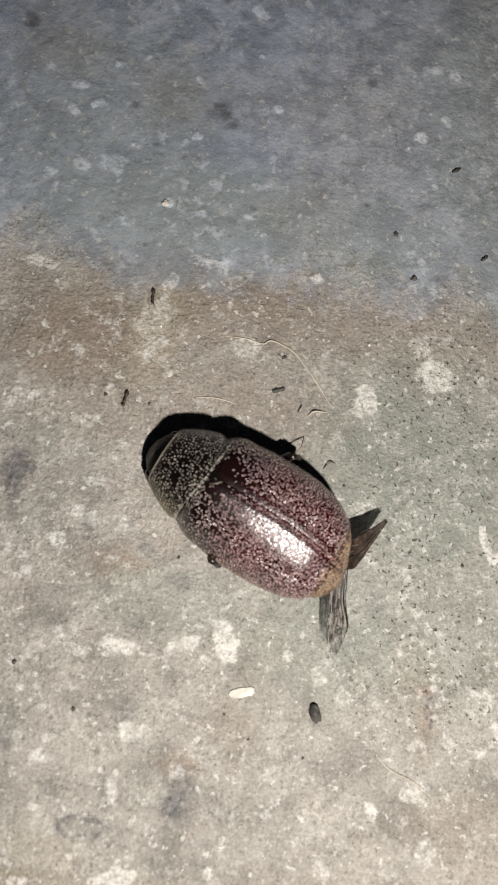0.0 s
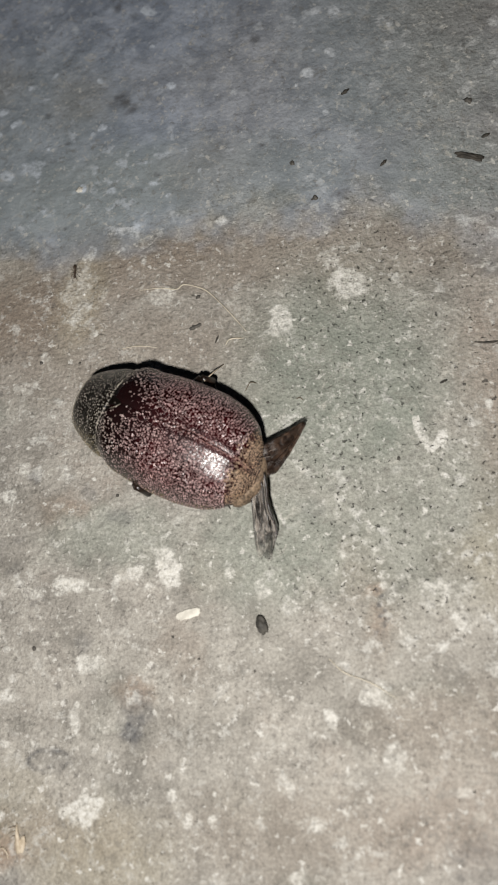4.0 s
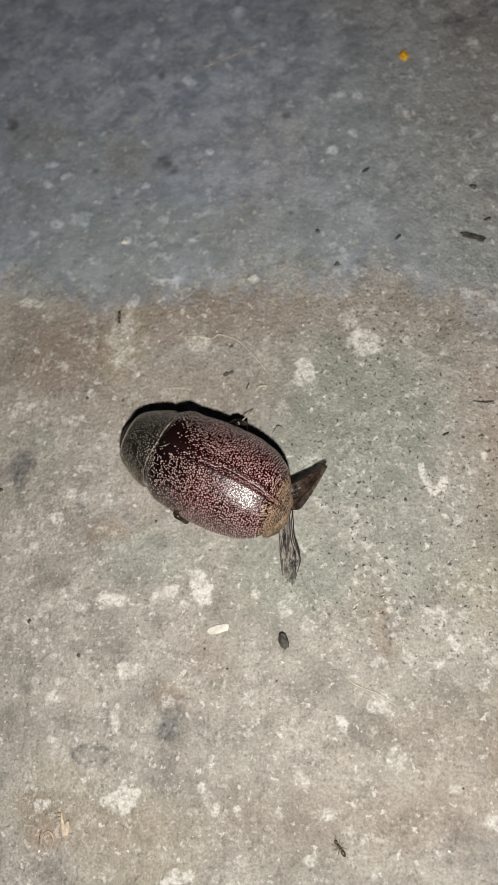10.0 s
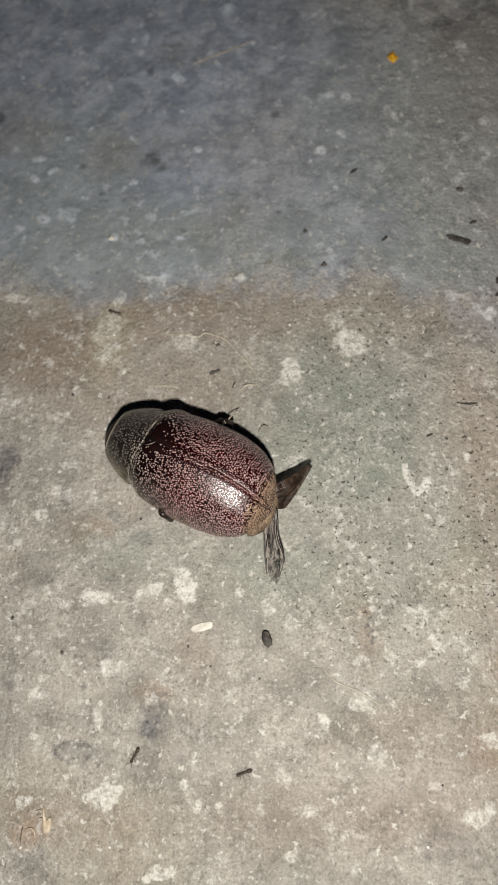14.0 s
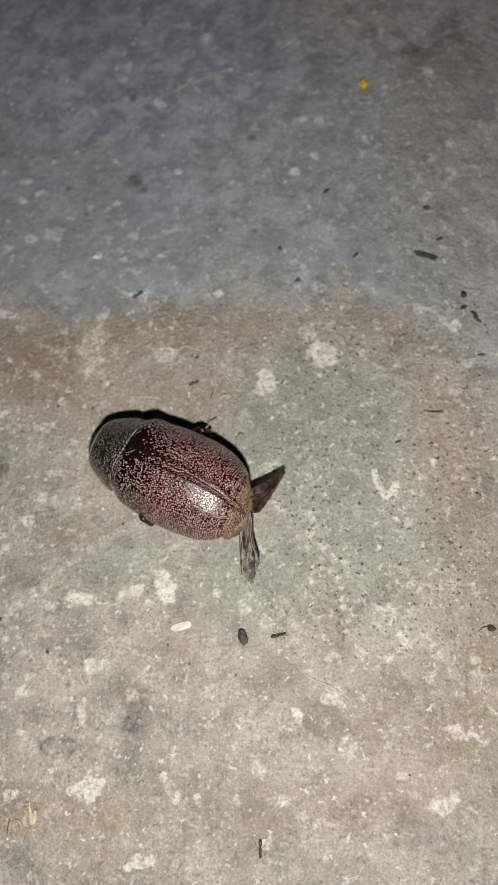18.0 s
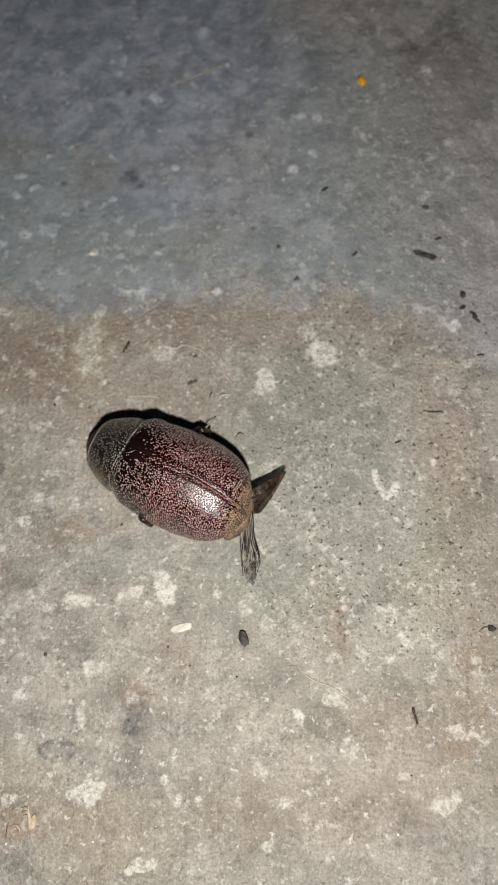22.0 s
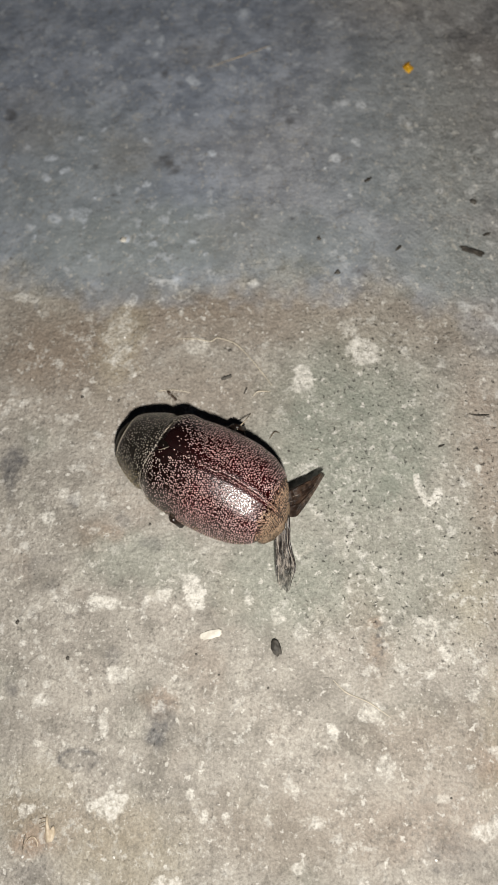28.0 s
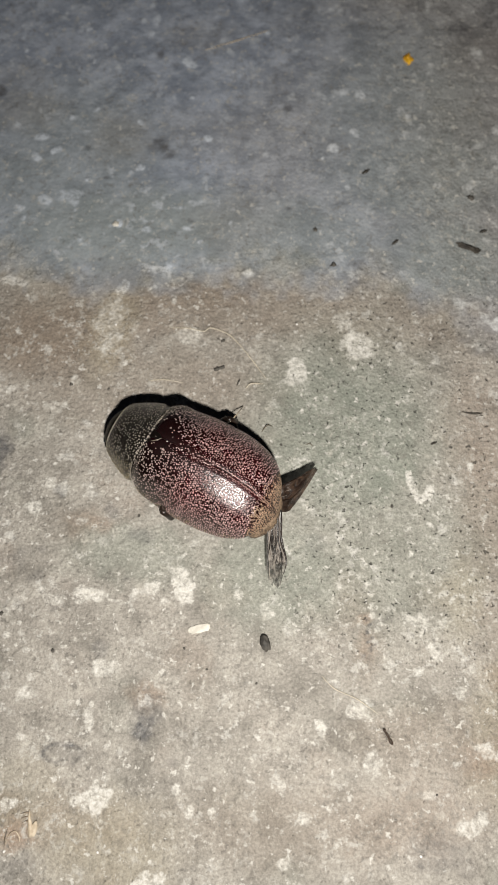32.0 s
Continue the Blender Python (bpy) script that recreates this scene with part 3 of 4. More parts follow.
dark(-20.2, -5.2, 0.4, 0.28, 20, 0.7)
dark(-22.0, -11.3, 0.6, 0.42, 20, 0.35)
dark(-25.3, -24.9, 0.5, 0.35, 20, 0.7)
dark(-22.2, -14.4, 0.9, 0.63, 20, 0.3)
dark(-20.2, -17.4, 0.5, 0.35, 20, 0.35)
dark(-12.8, -14.2, 0.5, 0.35, 20, 0.3)
lime(-23.3, -6.8, 0.7, 0.7, 0, 0.9)
lime(-21.5, -3.9, 0.7, 0.7, 0, 0.7)
lime(-22.2, -25.7, 0.9, 0.9, 0, 0.6)
lime(-22.0, -30.0, 0.6, 0.6, 0, 0.7)
lime(-22.7, -36.3, 0.6, 0.6, 0, 0.8)
lime(-24.8, -20.4, 0.4, 0.4, 0, 0.9)
lime(-8.7, -41.9, 0.6, 0.6, 0, 0.9)
lime(-9.8, -42.8, 0.5, 0.5, 0, 0.8)
lime(-15.2, -26.8, 0.35, 0.35, 0, 0.7)
lime(-13.7, -23.2, 1.0, 1.0, 0, 0.5)
lime(-11.7, -15.5, 0.5, 0.5, 0, 0.8)
lime(-9.7, -14.5, 0.6, 0.6, 0, 0.8)
lime(-8.6, -16.2, 0.5, 0.5, 0, 0.6)
lime(-14.7, -15.9, 0.5, 0.5, 0, 0.5)
lime(-1.0, -15.4, 0.6, 0.6, 0, 0.6)
lime(17.30, -1.80, 0.45, 0.45, 0, 1.7)
lime(17.35, -2.20, 0.45, 0.45, 0, 1.7)
lime(17.40, -2.60, 0.45, 0.45, 0, 1.7)
lime(17.55, -2.95, 0.45, 0.45, 0, 1.7)
lime(17.70, -3.30, 0.45, 0.45, 0, 1.7)
lime(17.90, -3.65, 0.45, 0.45, 0, 1.7)
lime(18.10, -4.00, 0.45, 0.45, 0, 1.7)
lime(18.40, -4.45, 0.45, 0.45, 0, 1.7)
lime(18.70, -4.90, 0.45, 0.45, 0, 1.7)
lime(19.05, -4.60, 0.45, 0.45, 0, 1.7)
lime(19.40, -4.30, 0.45, 0.45, 0, 1.7)
lime(19.60, -3.95, 0.45, 0.45, 0, 1.7)
lime(19.8, -3.6, 0.55, 0.6, 0, 1.8)
lime(9.7, -14.2, 0.55, 0.42, 20, 0.5)
lime(10.3, -13.5, 0.55, 0.42, 20, 0.5)
lime(11.2, -13.1, 0.55, 0.42, 20, 0.5)
lime(12.0, -13.3, 0.55, 0.42, 20, 0.5)
lime(12.8, -14.0, 0.55, 0.42, 20, 0.5)
lime(13.2, -14.9, 0.55, 0.42, 20, 0.5)
lime(13.4, -16.1, 0.55, 0.42, 20, 0.5)
lime(17.8, -17.9, 0.55, 0.42, 20, 0.5)
lime(18.3, -18.8, 0.55, 0.42, 20, 0.5)
lime(18.8, -19.7, 0.55, 0.42, 20, 0.5)
lime(19.7, -20.2, 0.55, 0.42, 20, 0.5)
lime(20.3, -20.0, 0.55, 0.42, 20, 0.5)
lime(20.5, -20.8, 0.55, 0.42, 20, 0.5)
lime(18.1, -17.2, 0.55, 0.42, 20, 0.5)
tan(11.4, -16.1, 2.2, 2.6, 0, 0.4)
tan(12.8, -18.8, 1.0, 1.8, 0, 0.2)
tan(25.4, -4.6, 2.4, 9, 0, 0.45)
tan(20.1, -14.9, 2, 1.5, 0, 0.4)
dark(12.9, -18.2, 0.2, 0.2, 0, 0.9)
dark(12.7, -19.0, 0.25, 0.25, 0, 0.9)
dark(13.1, -19.5, 0.2, 0.2, 0, 0.9)
dark(12.6, -17.6, 0.18, 0.18, 0, 0.9)
dark(13.4, -20.2, 0.18, 0.18, 0, 0.9)
lime(24.2, -1.0, 0.5, 0.5, 0, 0.7)
lime(5.1, 9.6, 1.3, 1.3, 0, 0.7)
lime(2.8, -17.3, 0.6, 0.6, 0, 0.6)
lime(14.6, -21.2, 0.6, 0.6, 0, 0.5)
lime(21.8, -24.5, 0.9, 0.9, 0, 0.5)
lime(24.1, -30.2, 0.9, 0.9, 0, 0.6)
lime(8.0, -28.3, 0.8, 0.8, 0, 0.7)
lime(11.1, -26.5, 1.0, 1.0, 0, 0.6)
lime(13.0, -31.6, 0.9, 0.9, 0, 0.6)
lime(23.2, -22.2, 0.5, 0.5, 0, 0.5)



def value_noise(x, y, cell, seed):
    table = np.random.default_rng(seed).random((97, 97))
    u, v = x / cell, y / cell
    i, j = np.floor(u).astype(int), np.floor(v).astype(int)
    a, b = u - i, v - j
    a, b = a * a * (3 - 2 * a), b * b * (3 - 2 * b)
    get = lambda p, q: table[p % 97, q % 97]
    return (get(i, j) * (1 - a) + get(i + 1, j) * a) * (1 - b) + (get(i, j + 1) * (1 - a) + get(i + 1, j + 1) * a) * b


def lines(low, high, step, far):
    """Grid lines, even from low to high and then ever wider, out to far."""
    inner = np.arange(low, high + step / 2, step)
    out = step * np.cumsum(1.35 ** np.arange(1, 60))
    out = out[out < far]
    return np.concatenate([(low - out)[::-1], inner, high + out])


def height(x, y):
    """The ground's relief in millimetres."""
    return (0.22 * (value_noise(x, y, 9.0, 1) - 0.5) + 0.16 * (value_noise(x, y, 2.6, 2) - 0.5)
            + 0.10 * (value_noise(x, y, 0.9, 3) - 0.5) + 0.05 * (value_noise(x, y, 0.45, 4) - 0.5))


def build_ground():
    gx, gy = lines(-42, 42, 0.22, 700), lines(-50, 78, 0.22, 700)
    x, y = np.meshgrid(gx, gy)
    ny, nx = x.shape
    marks = {}
    wx = x + 1.6 * (value_noise(x, y, 1.7, 11) - 0.5) + 0.8 * (value_noise(x, y, 0.6, 12) - 0.5)
    wy = y + 1.6 * (value_noise(x, y, 1.7, 13) - 0.5) + 0.8 * (value_noise(x, y, 0.6, 14) - 0.5)
    for name, rows in FIELD.items():
        total = np.zeros_like(x)
        soft = 1.35 if name in ("lime", "dark") else 1.9
        for cx, cy, rx, ry, turn, strength in rows:
            c, s = math.cos(radians(turn)), math.sin(radians(turn))
            reach = 2.2 * max(rx, ry)
            j0, j1 = np.searchsorted(gx, (cx - reach, cx + reach))
            i0, i1 = np.searchsorted(gy, (cy - reach, cy + reach))
            k = min(1.0, 0.15 + 0.35 * max(rx, ry))
            px, py = x[i0:i1, j0:j1], y[i0:i1, j0:j1]
            dx, dy = px + k * (wx[i0:i1, j0:j1] - px) - cx, py + k * (wy[i0:i1, j0:j1] - py) - cy
            d = np.hypot((c * dx + s * dy) / rx, (c * dy - s * dx) / ry)
            f = np.clip((soft - d) / (soft - 0.55), 0, 1)
            total[i0:i1, j0:j1] = np.maximum(total[i0:i1, j0:j1], strength * f * f * (3 - 2 * f))
        marks[name] = np.clip(total, 0, 1)
    # a damp, bluish part with a ragged edge
    edge = spline([(-80, 22), (-31, 22.4), (-10, 21.7), (0, 21.2), (17, 20.9), (21, 19.2), (25, 16.9), (29, 13), (80, 8)], gx)[None, :]
    inside = y - edge + 5.0 * (value_noise(x, y, 5.0, 20) - 0.5) + 3.0 * (value_noise(x, y, 1.6, 21) - 0.5) + 2.0 * (value_noise(x, y, 0.7, 22) - 0.5)
    marks["damp"] = np.clip(inside / 5.5 + 0.4, 0, 1) * (0.35 + 0.65 * np.clip((12 - x) / 26 + 0.4 + 0.8 * (value_noise(x, y, 14, 23) - 0.5), 0, 1))
    # a faint oval ring, darker towards its upper left, with a fainter dark middle
    oval = np.hypot((x + 17.75) / 1.85 + 0.25 * (value_noise(x, y, 1.1, 31) - 0.5), (y + 31.4) / 0.9 + 0.25 * (value_noise(x, y, 1.1, 32) - 0.5))
    marks["dark"] = np.maximum(marks["dark"], np.exp(-(((oval - 1) / 0.17) ** 2)) * np.clip(0.85 + 0.4 * (y + 31.4) - 0.15 * (x + 17.75), 0.4, 1.0))
    marks["dark"] = np.maximum(marks["dark"], 0.3 * np.clip((1 - oval) / 0.3, 0, 1))
    marks["pitted"] = np.clip((x - 1) / 10, 0, 1) * np.clip((24 - y) / 8, 0, 1) * np.clip((y + 26) / 10, 0, 1)
    z = height(x, y) + 0.06 * marks["lime"] - 0.05 * marks["dark"]
    verts = np.stack([x, y, z], -1).reshape(-1, 3) * MM
    index = np.arange(nx * ny).reshape(ny, nx)
    quads = np.stack([index[:-1, :-1], index[:-1, 1:], index[1:, 1:], index[1:, :-1]], -1).reshape(-1, 4)
    mesh = bpy.data.meshes.new("ground")
    mesh.vertices.add(len(verts))
    mesh.vertices.foreach_set("co", verts.ravel())
    mesh.loops.add(quads.size)
    mesh.loops.foreach_set("vertex_index", quads.ravel())
    mesh.polygons.add(len(quads))
    mesh.polygons.foreach_set("loop_start", np.arange(0, quads.size, 4))
    mesh.polygons.foreach_set("use_smooth", np.ones(len(quads), bool))
    mesh.update(calc_edges=True)
    mesh.validate()
    for name, values in marks.items():
        mesh.attributes.new(name, "FLOAT", "POINT").data.foreach_set("value", values.ravel().astype(np.float32))
    mesh.materials.append(CONCRETE)
    return tagged(new("ground", mesh), "rough weathered grey concrete floor with lime spots", "floor", kind="structure")


build_ground()


def lie(x, y, above=0.0):
    """The ground's height at a place in millimetres."""
    return float(height(np.array([[x]]), np.array([[y]]))[0, 0]) + above


# ---- beetle ----
BEETLE = pose(-6.15 * MM, -2.3 * MM, 0, 0, 0, 153.0)


def to_beetle(x, y, z):
    """A place in millimetres in the world, in the beetle's own space in metres."""
    return BEETLE.inverted() @ Vector((x * MM, y * MM, z * MM))


HALF = [(-10.4, 0.5), (-9.8, 2.2), (-8.9, 3.6), (-7.4, 4.7), (-5.2, 5.4), (-2.0, 5.65), (1.0, 5.5), (3.2, 5.05), (5.0, 4.55), (6.8, 3.95), (8.2, 3.2), (9.2, 2.5), (9.8, 1.9)]
TOP = [(-10.4, 4.9), (-9.8, 6.0), (-8.9, 7.0), (-7.4, 7.8), (-5.2, 8.3), (-2.0, 8.6), (1.0, 8.6), (3.2, 8.4), (5.0, 7.8), (6.8, 6.7), (8.2, 5.8), (9.2, 4.8), (9.8, 3.9)]
EDGE = [(-10.4, 4.5), (-8.9, 4.1), (-7.0, 3.4), (-5.2, 2.8), (1.0, 2.0), (5.0, 2.0), (9.2, 2.4)]


def seam_at(phi):
    """Where the wing cases meet the neck shield: a line that bends back in the middle."""
    c = np.cos(phi)
    return 4.05 + 0.45 * np.abs(c) ** 0.7 + 0.4 * c


def shell(x, phi, puff=0.0):
    """A place on the beetle's back: x along it, phi from one edge over the top to the other."""
    waist = 1 - 0.085 * np.exp(-(((x - 4.75) / 0.45) ** 2)) + 0.02 * np.exp(-(((x - 3.2) / 0.9) ** 2))
    w, t, e = spline(HALF, x) * waist + puff, spline(TOP, x) + puff, spline(EDGE, x)
    c, s = np.cos(phi), np.sin(phi)
    bend = 0.5 * (np.clip(-3.0 - x, 0, 8) / 6.5) ** 2
    shoulder = 0.42 * np.exp(-(((x - 3.3) / 0.8) ** 2) - ((np.abs(c) - 0.82) / 0.2) ** 2)
    return np.stack([x + 0 * phi, bend + (w + 0.3 * shoulder) * np.sign(c) * np.abs(c) ** 0.92, e + (t - e) * np.abs(s) ** 0.88 + shoulder], -1)


def back_mesh(bm, start, end, steps, phis, puff, groove=None):
    """A stretch of the back; start and end are places along it, or lines over phi."""
    s, p = np.meshgrid(steps, phis, indexing="ij")
    x = start(p) * (1 - s) + end(p) * s
    pts = shell(x, p, puff)
    if groove is not None:
        pts[..., 2] -= groove(x, p)
    sheet(bm, (pts * MM).tolist())


def scale_coat(x_low, x_high, phi_low, phi_high, step, puff, keep, seed, grow=1.0):
    """Small flat scales laid over a stretch of the back."""
    rng = np.random.default_rng(seed)
    bm, odd = bmesh.new(), False
    for x in np.arange(x_low, x_high, step):
        girth = math.pi * 0.5 * (spline(HALF, x) + spline(TOP, x) - 2.5)
        count = max(2, int(girth * abs(phi_high - phi_low) / math.pi / step))
        odd = not odd
        phis = phi_low + (np.arange(count) + (0.75 if odd else 0.25)) / count * (phi_high - phi_low)
        for phi in phis:
            u = x + rng.uniform(-0.32, 0.32) * step
            f = phi + rng.uniform(-0.32, 0.32) * abs(phi_high - phi_low) / count
            if rng.random() > keep(u, f):
                continue
            p = shell(np.float64(u), np.float64(f), puff)
            a = shell(np.float64(u - 0.05), np.float64(f), puff) - p
            b = shell(np.float64(u), np.float64(f + 0.02), puff) - p
            a, b = a / np.linalg.norm(a), b / (np.linalg.norm(b) + 1e-9)
            n = np.cross(a, b)
            n *= np.sign(n[2]) if abs(n[2]) > 0.02 else 1
            turn = rng.normal(0, 0.7)
            a, b = math.cos(turn) * a + math.sin(turn) * b, math.cos(turn) * b - math.sin(turn) * a
            size = rng.uniform(0.7, 1.2)
            l, w = 0.116 * size * grow, 0.07 * size * grow
            spots = [p + a * l + n * 0.03, p + a * l * 0.35 + b * w, p - a * l * 0.45 + b * w * 0.9, p - a * l * 0.9,
                     p - a * l * 0.45 - b * w * 0.9, p + a * l * 0.35 - b * w]
            v = [bm.verts.new(q * MM) for q in spots + [p + n * 0.035]]
            for i in range(6):
                bm.faces.new((v[i], v[(i + 1) % 6], v[6]))
    return bm


def build_beetle():
    beetle = new("beetle")
    beetle.matrix_world = BEETLE
    tagged(beetle, "dead red-brown chafer beetle with pale scales on concrete", "beetle")
    tip = lambda p: -10.4 + 0 * p
    for side, name in ((0, "left_wing_case"), (1, "right_wing_case")):
        phis = np.linspace(0, math.pi / 2 - 0.002, 72) if side else np.linspace(math.pi / 2 + 0.002, math.pi, 72)

        def groove(x, p):
            y = np.abs(p - math.pi / 2)
            ribs = 0.12 * np.exp(-(((y - 0.085) / 0.045) ** 2)) + 0.035 * np.exp(-(((y - 0.55) / 0.09) ** 2)) + 0.03 * np.exp(-(((y - 0.95) / 0.09) ** 2))
            return -0.4 * ribs

        bm = bmesh.new()
        back_mesh(bm, tip, lambda p: seam_at(p) - 0.03, 1 - np.cos(np.linspace(0, math.pi / 2, 44)), phis, 0.0, groove)
        case = part("wing_case", bm, SHELL, beetle, "glossy dark red wing case")
        solid = case.modifiers.new("thickness", "SOLIDIFY")
        solid.thickness, solid.offset = 0.00006, 0
        low, high = (0.02, math.pi / 2 - 0.006) if side else (math.pi / 2 + 0.006, math.pi - 0.02)

        def bare(u, f):
            if u > seam_at(f) - 0.12:
                return 0
            patch = 0.1 * noise.noise(Vector((u * 0.7, f * 3.5, side))) + 0.35 * noise.noise(Vector((u * 1.5, f * 8.0, side)))
            return 0.98 + min(0, patch) - 0.22 * min(1, max(0, (u + 2.0) / 5.0)) - 0.8 * math.exp(-(((u - 3.0) / 1.9) ** 2 + ((f - math.pi / 2 - 0.12) / 0.42) ** 2)) - 0.6 * math.exp(-(((u - 2.4) / 2.6) ** 2 + ((f - 0.1) / 0.42) ** 2))

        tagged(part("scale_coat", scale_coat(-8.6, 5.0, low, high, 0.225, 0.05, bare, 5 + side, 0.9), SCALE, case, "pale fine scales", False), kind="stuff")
        tagged(part("golden_fringe", scale_coat(-10.3, -6.9, low, high, 0.13, 0.055, lambda u, f: 1.95 - (u + 10.3) / 1.1 - 0.3 * abs(f - math.pi / 2), 8 + side, 0.9), SCALE_GOLD, case, "golden scales on the tip", False), kind="stuff")
        a, b = (0.02, 0.28) if side else (math.pi - 0.28, math.pi - 0.02)
        tagged(part("edge_hairs", scale_coat(-8.0, 4.9, a, b, 0.17, 0.055, lambda u, f: 0.36 if u < seam_at(f) - 0.1 else 0, 41 + side, 0.75), SCALE_EDGE, case, "olive-grey hairs on the edge", False), kind="stuff")
        bm = bmesh.new()
        us = np.linspace(-9.6, -1.0, 40)
        line = shell(us, np.full(40, math.pi / 2 + (-0.022 if side else 0.022)), 0.04)
        tube(bm, (line * MM).tolist(), list(np.linspace(0.035, 0.008, 40) * MM), 5)
        part("suture_ridge", bm, RIDGE, case, "pale thin ridge along the middle")
    # neck shield
    bm = bmesh.new()
    back_mesh(bm, lambda p: seam_at(p) + 0.04, lambda p: 8.85 + 0 * p, np.linspace(0, 1, 28), np.linspace(0, math.pi, 56), 0.06,
              lambda x, p: 0.12 * np.clip((seam_at(p) + 0.25 - x) / 0.25, 0, 1) ** 2 + 0.25 * np.clip((x - 8.45) / 0.4, 0, 1) ** 2)
    shield = part("neck_shield", bm, SHELL_DARK, beetle, "black-brown domed neck shield")
    solid = shield.modifiers.new("thickness", "SOLIDIFY")
    solid.thickness, solid.offset = 0.00006, 0
    tagged(part("scale_coat", scale_coat(4.2, 8.75, 0.04, math.pi - 0.04, 0.265, 0.11, lambda u, f: 0.95 + min(0, 1.0 * noise.noise(Vector((u * 1.3, f * 6.0, 5)))) if u > seam_at(f) + 0.12 else 0, 17, 0.9), SCALE_GREY, shield, "pale fine scales", False), kind="stuff")
    tagged(part("seam_hairs", scale_coat(4.1, 5.2, 0.05, math.pi - 0.05, 0.12, 0.10, lambda u, f: (0.7 if f < 1.4 else 0.55) if abs(u - seam_at(f) - 0.03) < 0.10 else 0, 23, 0.75), SCALE_GREY, shield, "pale hairs along the seam", False), kind="stuff")
    for n, (a, b) in enumerate(((0.02, 0.75), (math.pi - 0.5, math.pi - 0.02))):
        tagged(part("edge_hairs", scale_coat(4.9, 8.8, a, b, 0.16, 0.11, lambda u, f: (0.95 - 0.7 * f if f < 1 else 0.1) if u > seam_at(f) + 0.1 else 0, 27 + n, 0.75), SCALE_EDGE, shield, "olive-grey hairs on the edge", False), kind="stuff")
    bm = bmesh.new()
    ring = shell(np.full(40, 8.86), np.linspace(0.1, math.pi - 0.1, 40), 0.0)
    tube(bm, (ring * MM).tolist(), 0.05 * MM, 6)
    part("front_rim", bm, RIM, beetle, "pale hairy rim")
    # shield plate between the wing cases
    bm = bmesh.new()
    grid = []
    for s in np.linspace(0, 1, 10):
        half = 0.85 * (1 - s ** 1.8) + 0.02
        row = []
        for q in np.linspace(-1, 1, 9):
            x = 4.15 - 1.3 * s
            row.append(Vector((x, half * q, float(spline(TOP, x)) + 0.07 - 0.05 * q * q)) * MM)
        grid.append(row)
    sheet(bm, grid)
    plate = part("scutellum", bm, SHELL_DARK, beetle, "small dark three-cornered plate")
    solid = plate.modifiers.new("thickness", "SOLIDIFY")
    solid.thickness = 0.0002
    bm = bmesh.new()
    tube(bm, [row[-1] + Vector((0, 0, 0.03 * MM)) for row in grid[3:]], [0.02 * MM, 0.03 * MM, 0.035 * MM, 0.045 * MM, 0.045 * MM, 0.035 * MM, 0.015 * MM], 5)
    part("plate_rim", bm, RIM, plate, "pale edge of the plate")
    # belly and tail end
    bm = bmesh.new()
    lump(bm, Vector((-1.0, 0, 3.1)) * MM, Vector((8.6, 4.9, 2.75)) * MM, rough=0.04, detail=20)
    part("belly", bm, BELLY, beetle)
    bm = bmesh.new()
    lump(bm, Vector((-9.15, 1.0, 3.2)) * MM, Vector((1.75, 2.7, 1.8)) * MM, rough=0.08, detail=18)
    part("tail_plate", bm, TAIL, beetle, "golden hairy tail plate")
    # head
    bm = bmesh.new()
    lump(bm, Vector((8.65, 0, 2.4)) * MM, Vector((1.7, 2.4, 1.5)) * MM, (0, 25, 0), 0.05, 22)
    head = part("head", bm, HEAD, beetle, "dark head bent under the shield")
    bm = bmesh.new()
    lump(bm, Vector((9.9, 0, 1.5)) * MM, Vector((0.75, 1.5, 0.5)) * MM, (0, 30, 0), 0.03, 12)
    part("mouth_plate", bm, SHELL_DARK, head)
    for s in (-1, 1):
        bm = bmesh.new()
        lump(bm, Vector((9.1, 2.1 * s, 2.1)) * MM, Vector((0.55, 0.5, 0.55)) * MM, detail=12)
        part("eye", bm, EYE, head, "shiny black eye")
        bm = bmesh.new()
        tube(bm, [Vector(p) * MM for p in ((8.9, 1.2 * s, 1.7), (9.0, 1.7 * s, 1.4), (8.6, 2.0 * s, 1.2))], [0.11 * MM] * 3)
        for k in range(3):
            lump(bm, Vector((8.3 - 0.12 * k, 2.1 * s, 1.1 + 0.1 * k)) * MM, Vector((0.16, 0.55, 0.14)) * MM, detail=8)
        part("feeler", bm, LEG, head, "short clubbed feeler")
    # legs
    for s in (-1, 1):
        for hip, knee, foot, toe in (((5.0, 1.6, 1.8), (6.4, 2.9, 1.9), (7.6, 2.4, 0.8), (8.3, 1.8, 0.3)),
                                     ((0.8, 2.6, 1.8), (0.1, 5.8, 3.4), (-0.7, 5.7, 1.6), (-1.6, 5.0, 0.3)),
                                     ((-2.0, 2.6, 1.5), (-4.4, 4.6, 2.0), (-6.6, 4.2, 0.8), (-7.9, 3.6, 0.3))):
            if s < 0 and hip[0] == 0.8:
                knee, foot, toe = (-1.0, 6.2, 3.5), (-1.7, 6.6, 2.2), (-2.2, 5.9, 0.5)
            flip = lambda p: Vector((p[0], p[1] * s, p[2])) * MM
            bm = bmesh.new()
            tube(bm, [flip(hip), (flip(hip) + flip(knee)) / 2 + Vector((0, 0, 0.2 * MM)), flip(knee)], [0.55 * MM, 0.7 * MM, 0.4 * MM], 10)
            leg = part("leg", bm, LEG, beetle, "folded dark leg")
            bm = bmesh.new()
            tube(bm, [flip(knee), (flip(knee) + flip(foot)) / 2, flip(foot)], [0.34 * MM, 0.36 * MM, 0.42 * MM], 8)
            part("shin", bm, LEG, leg)
            bm = bmesh.new()
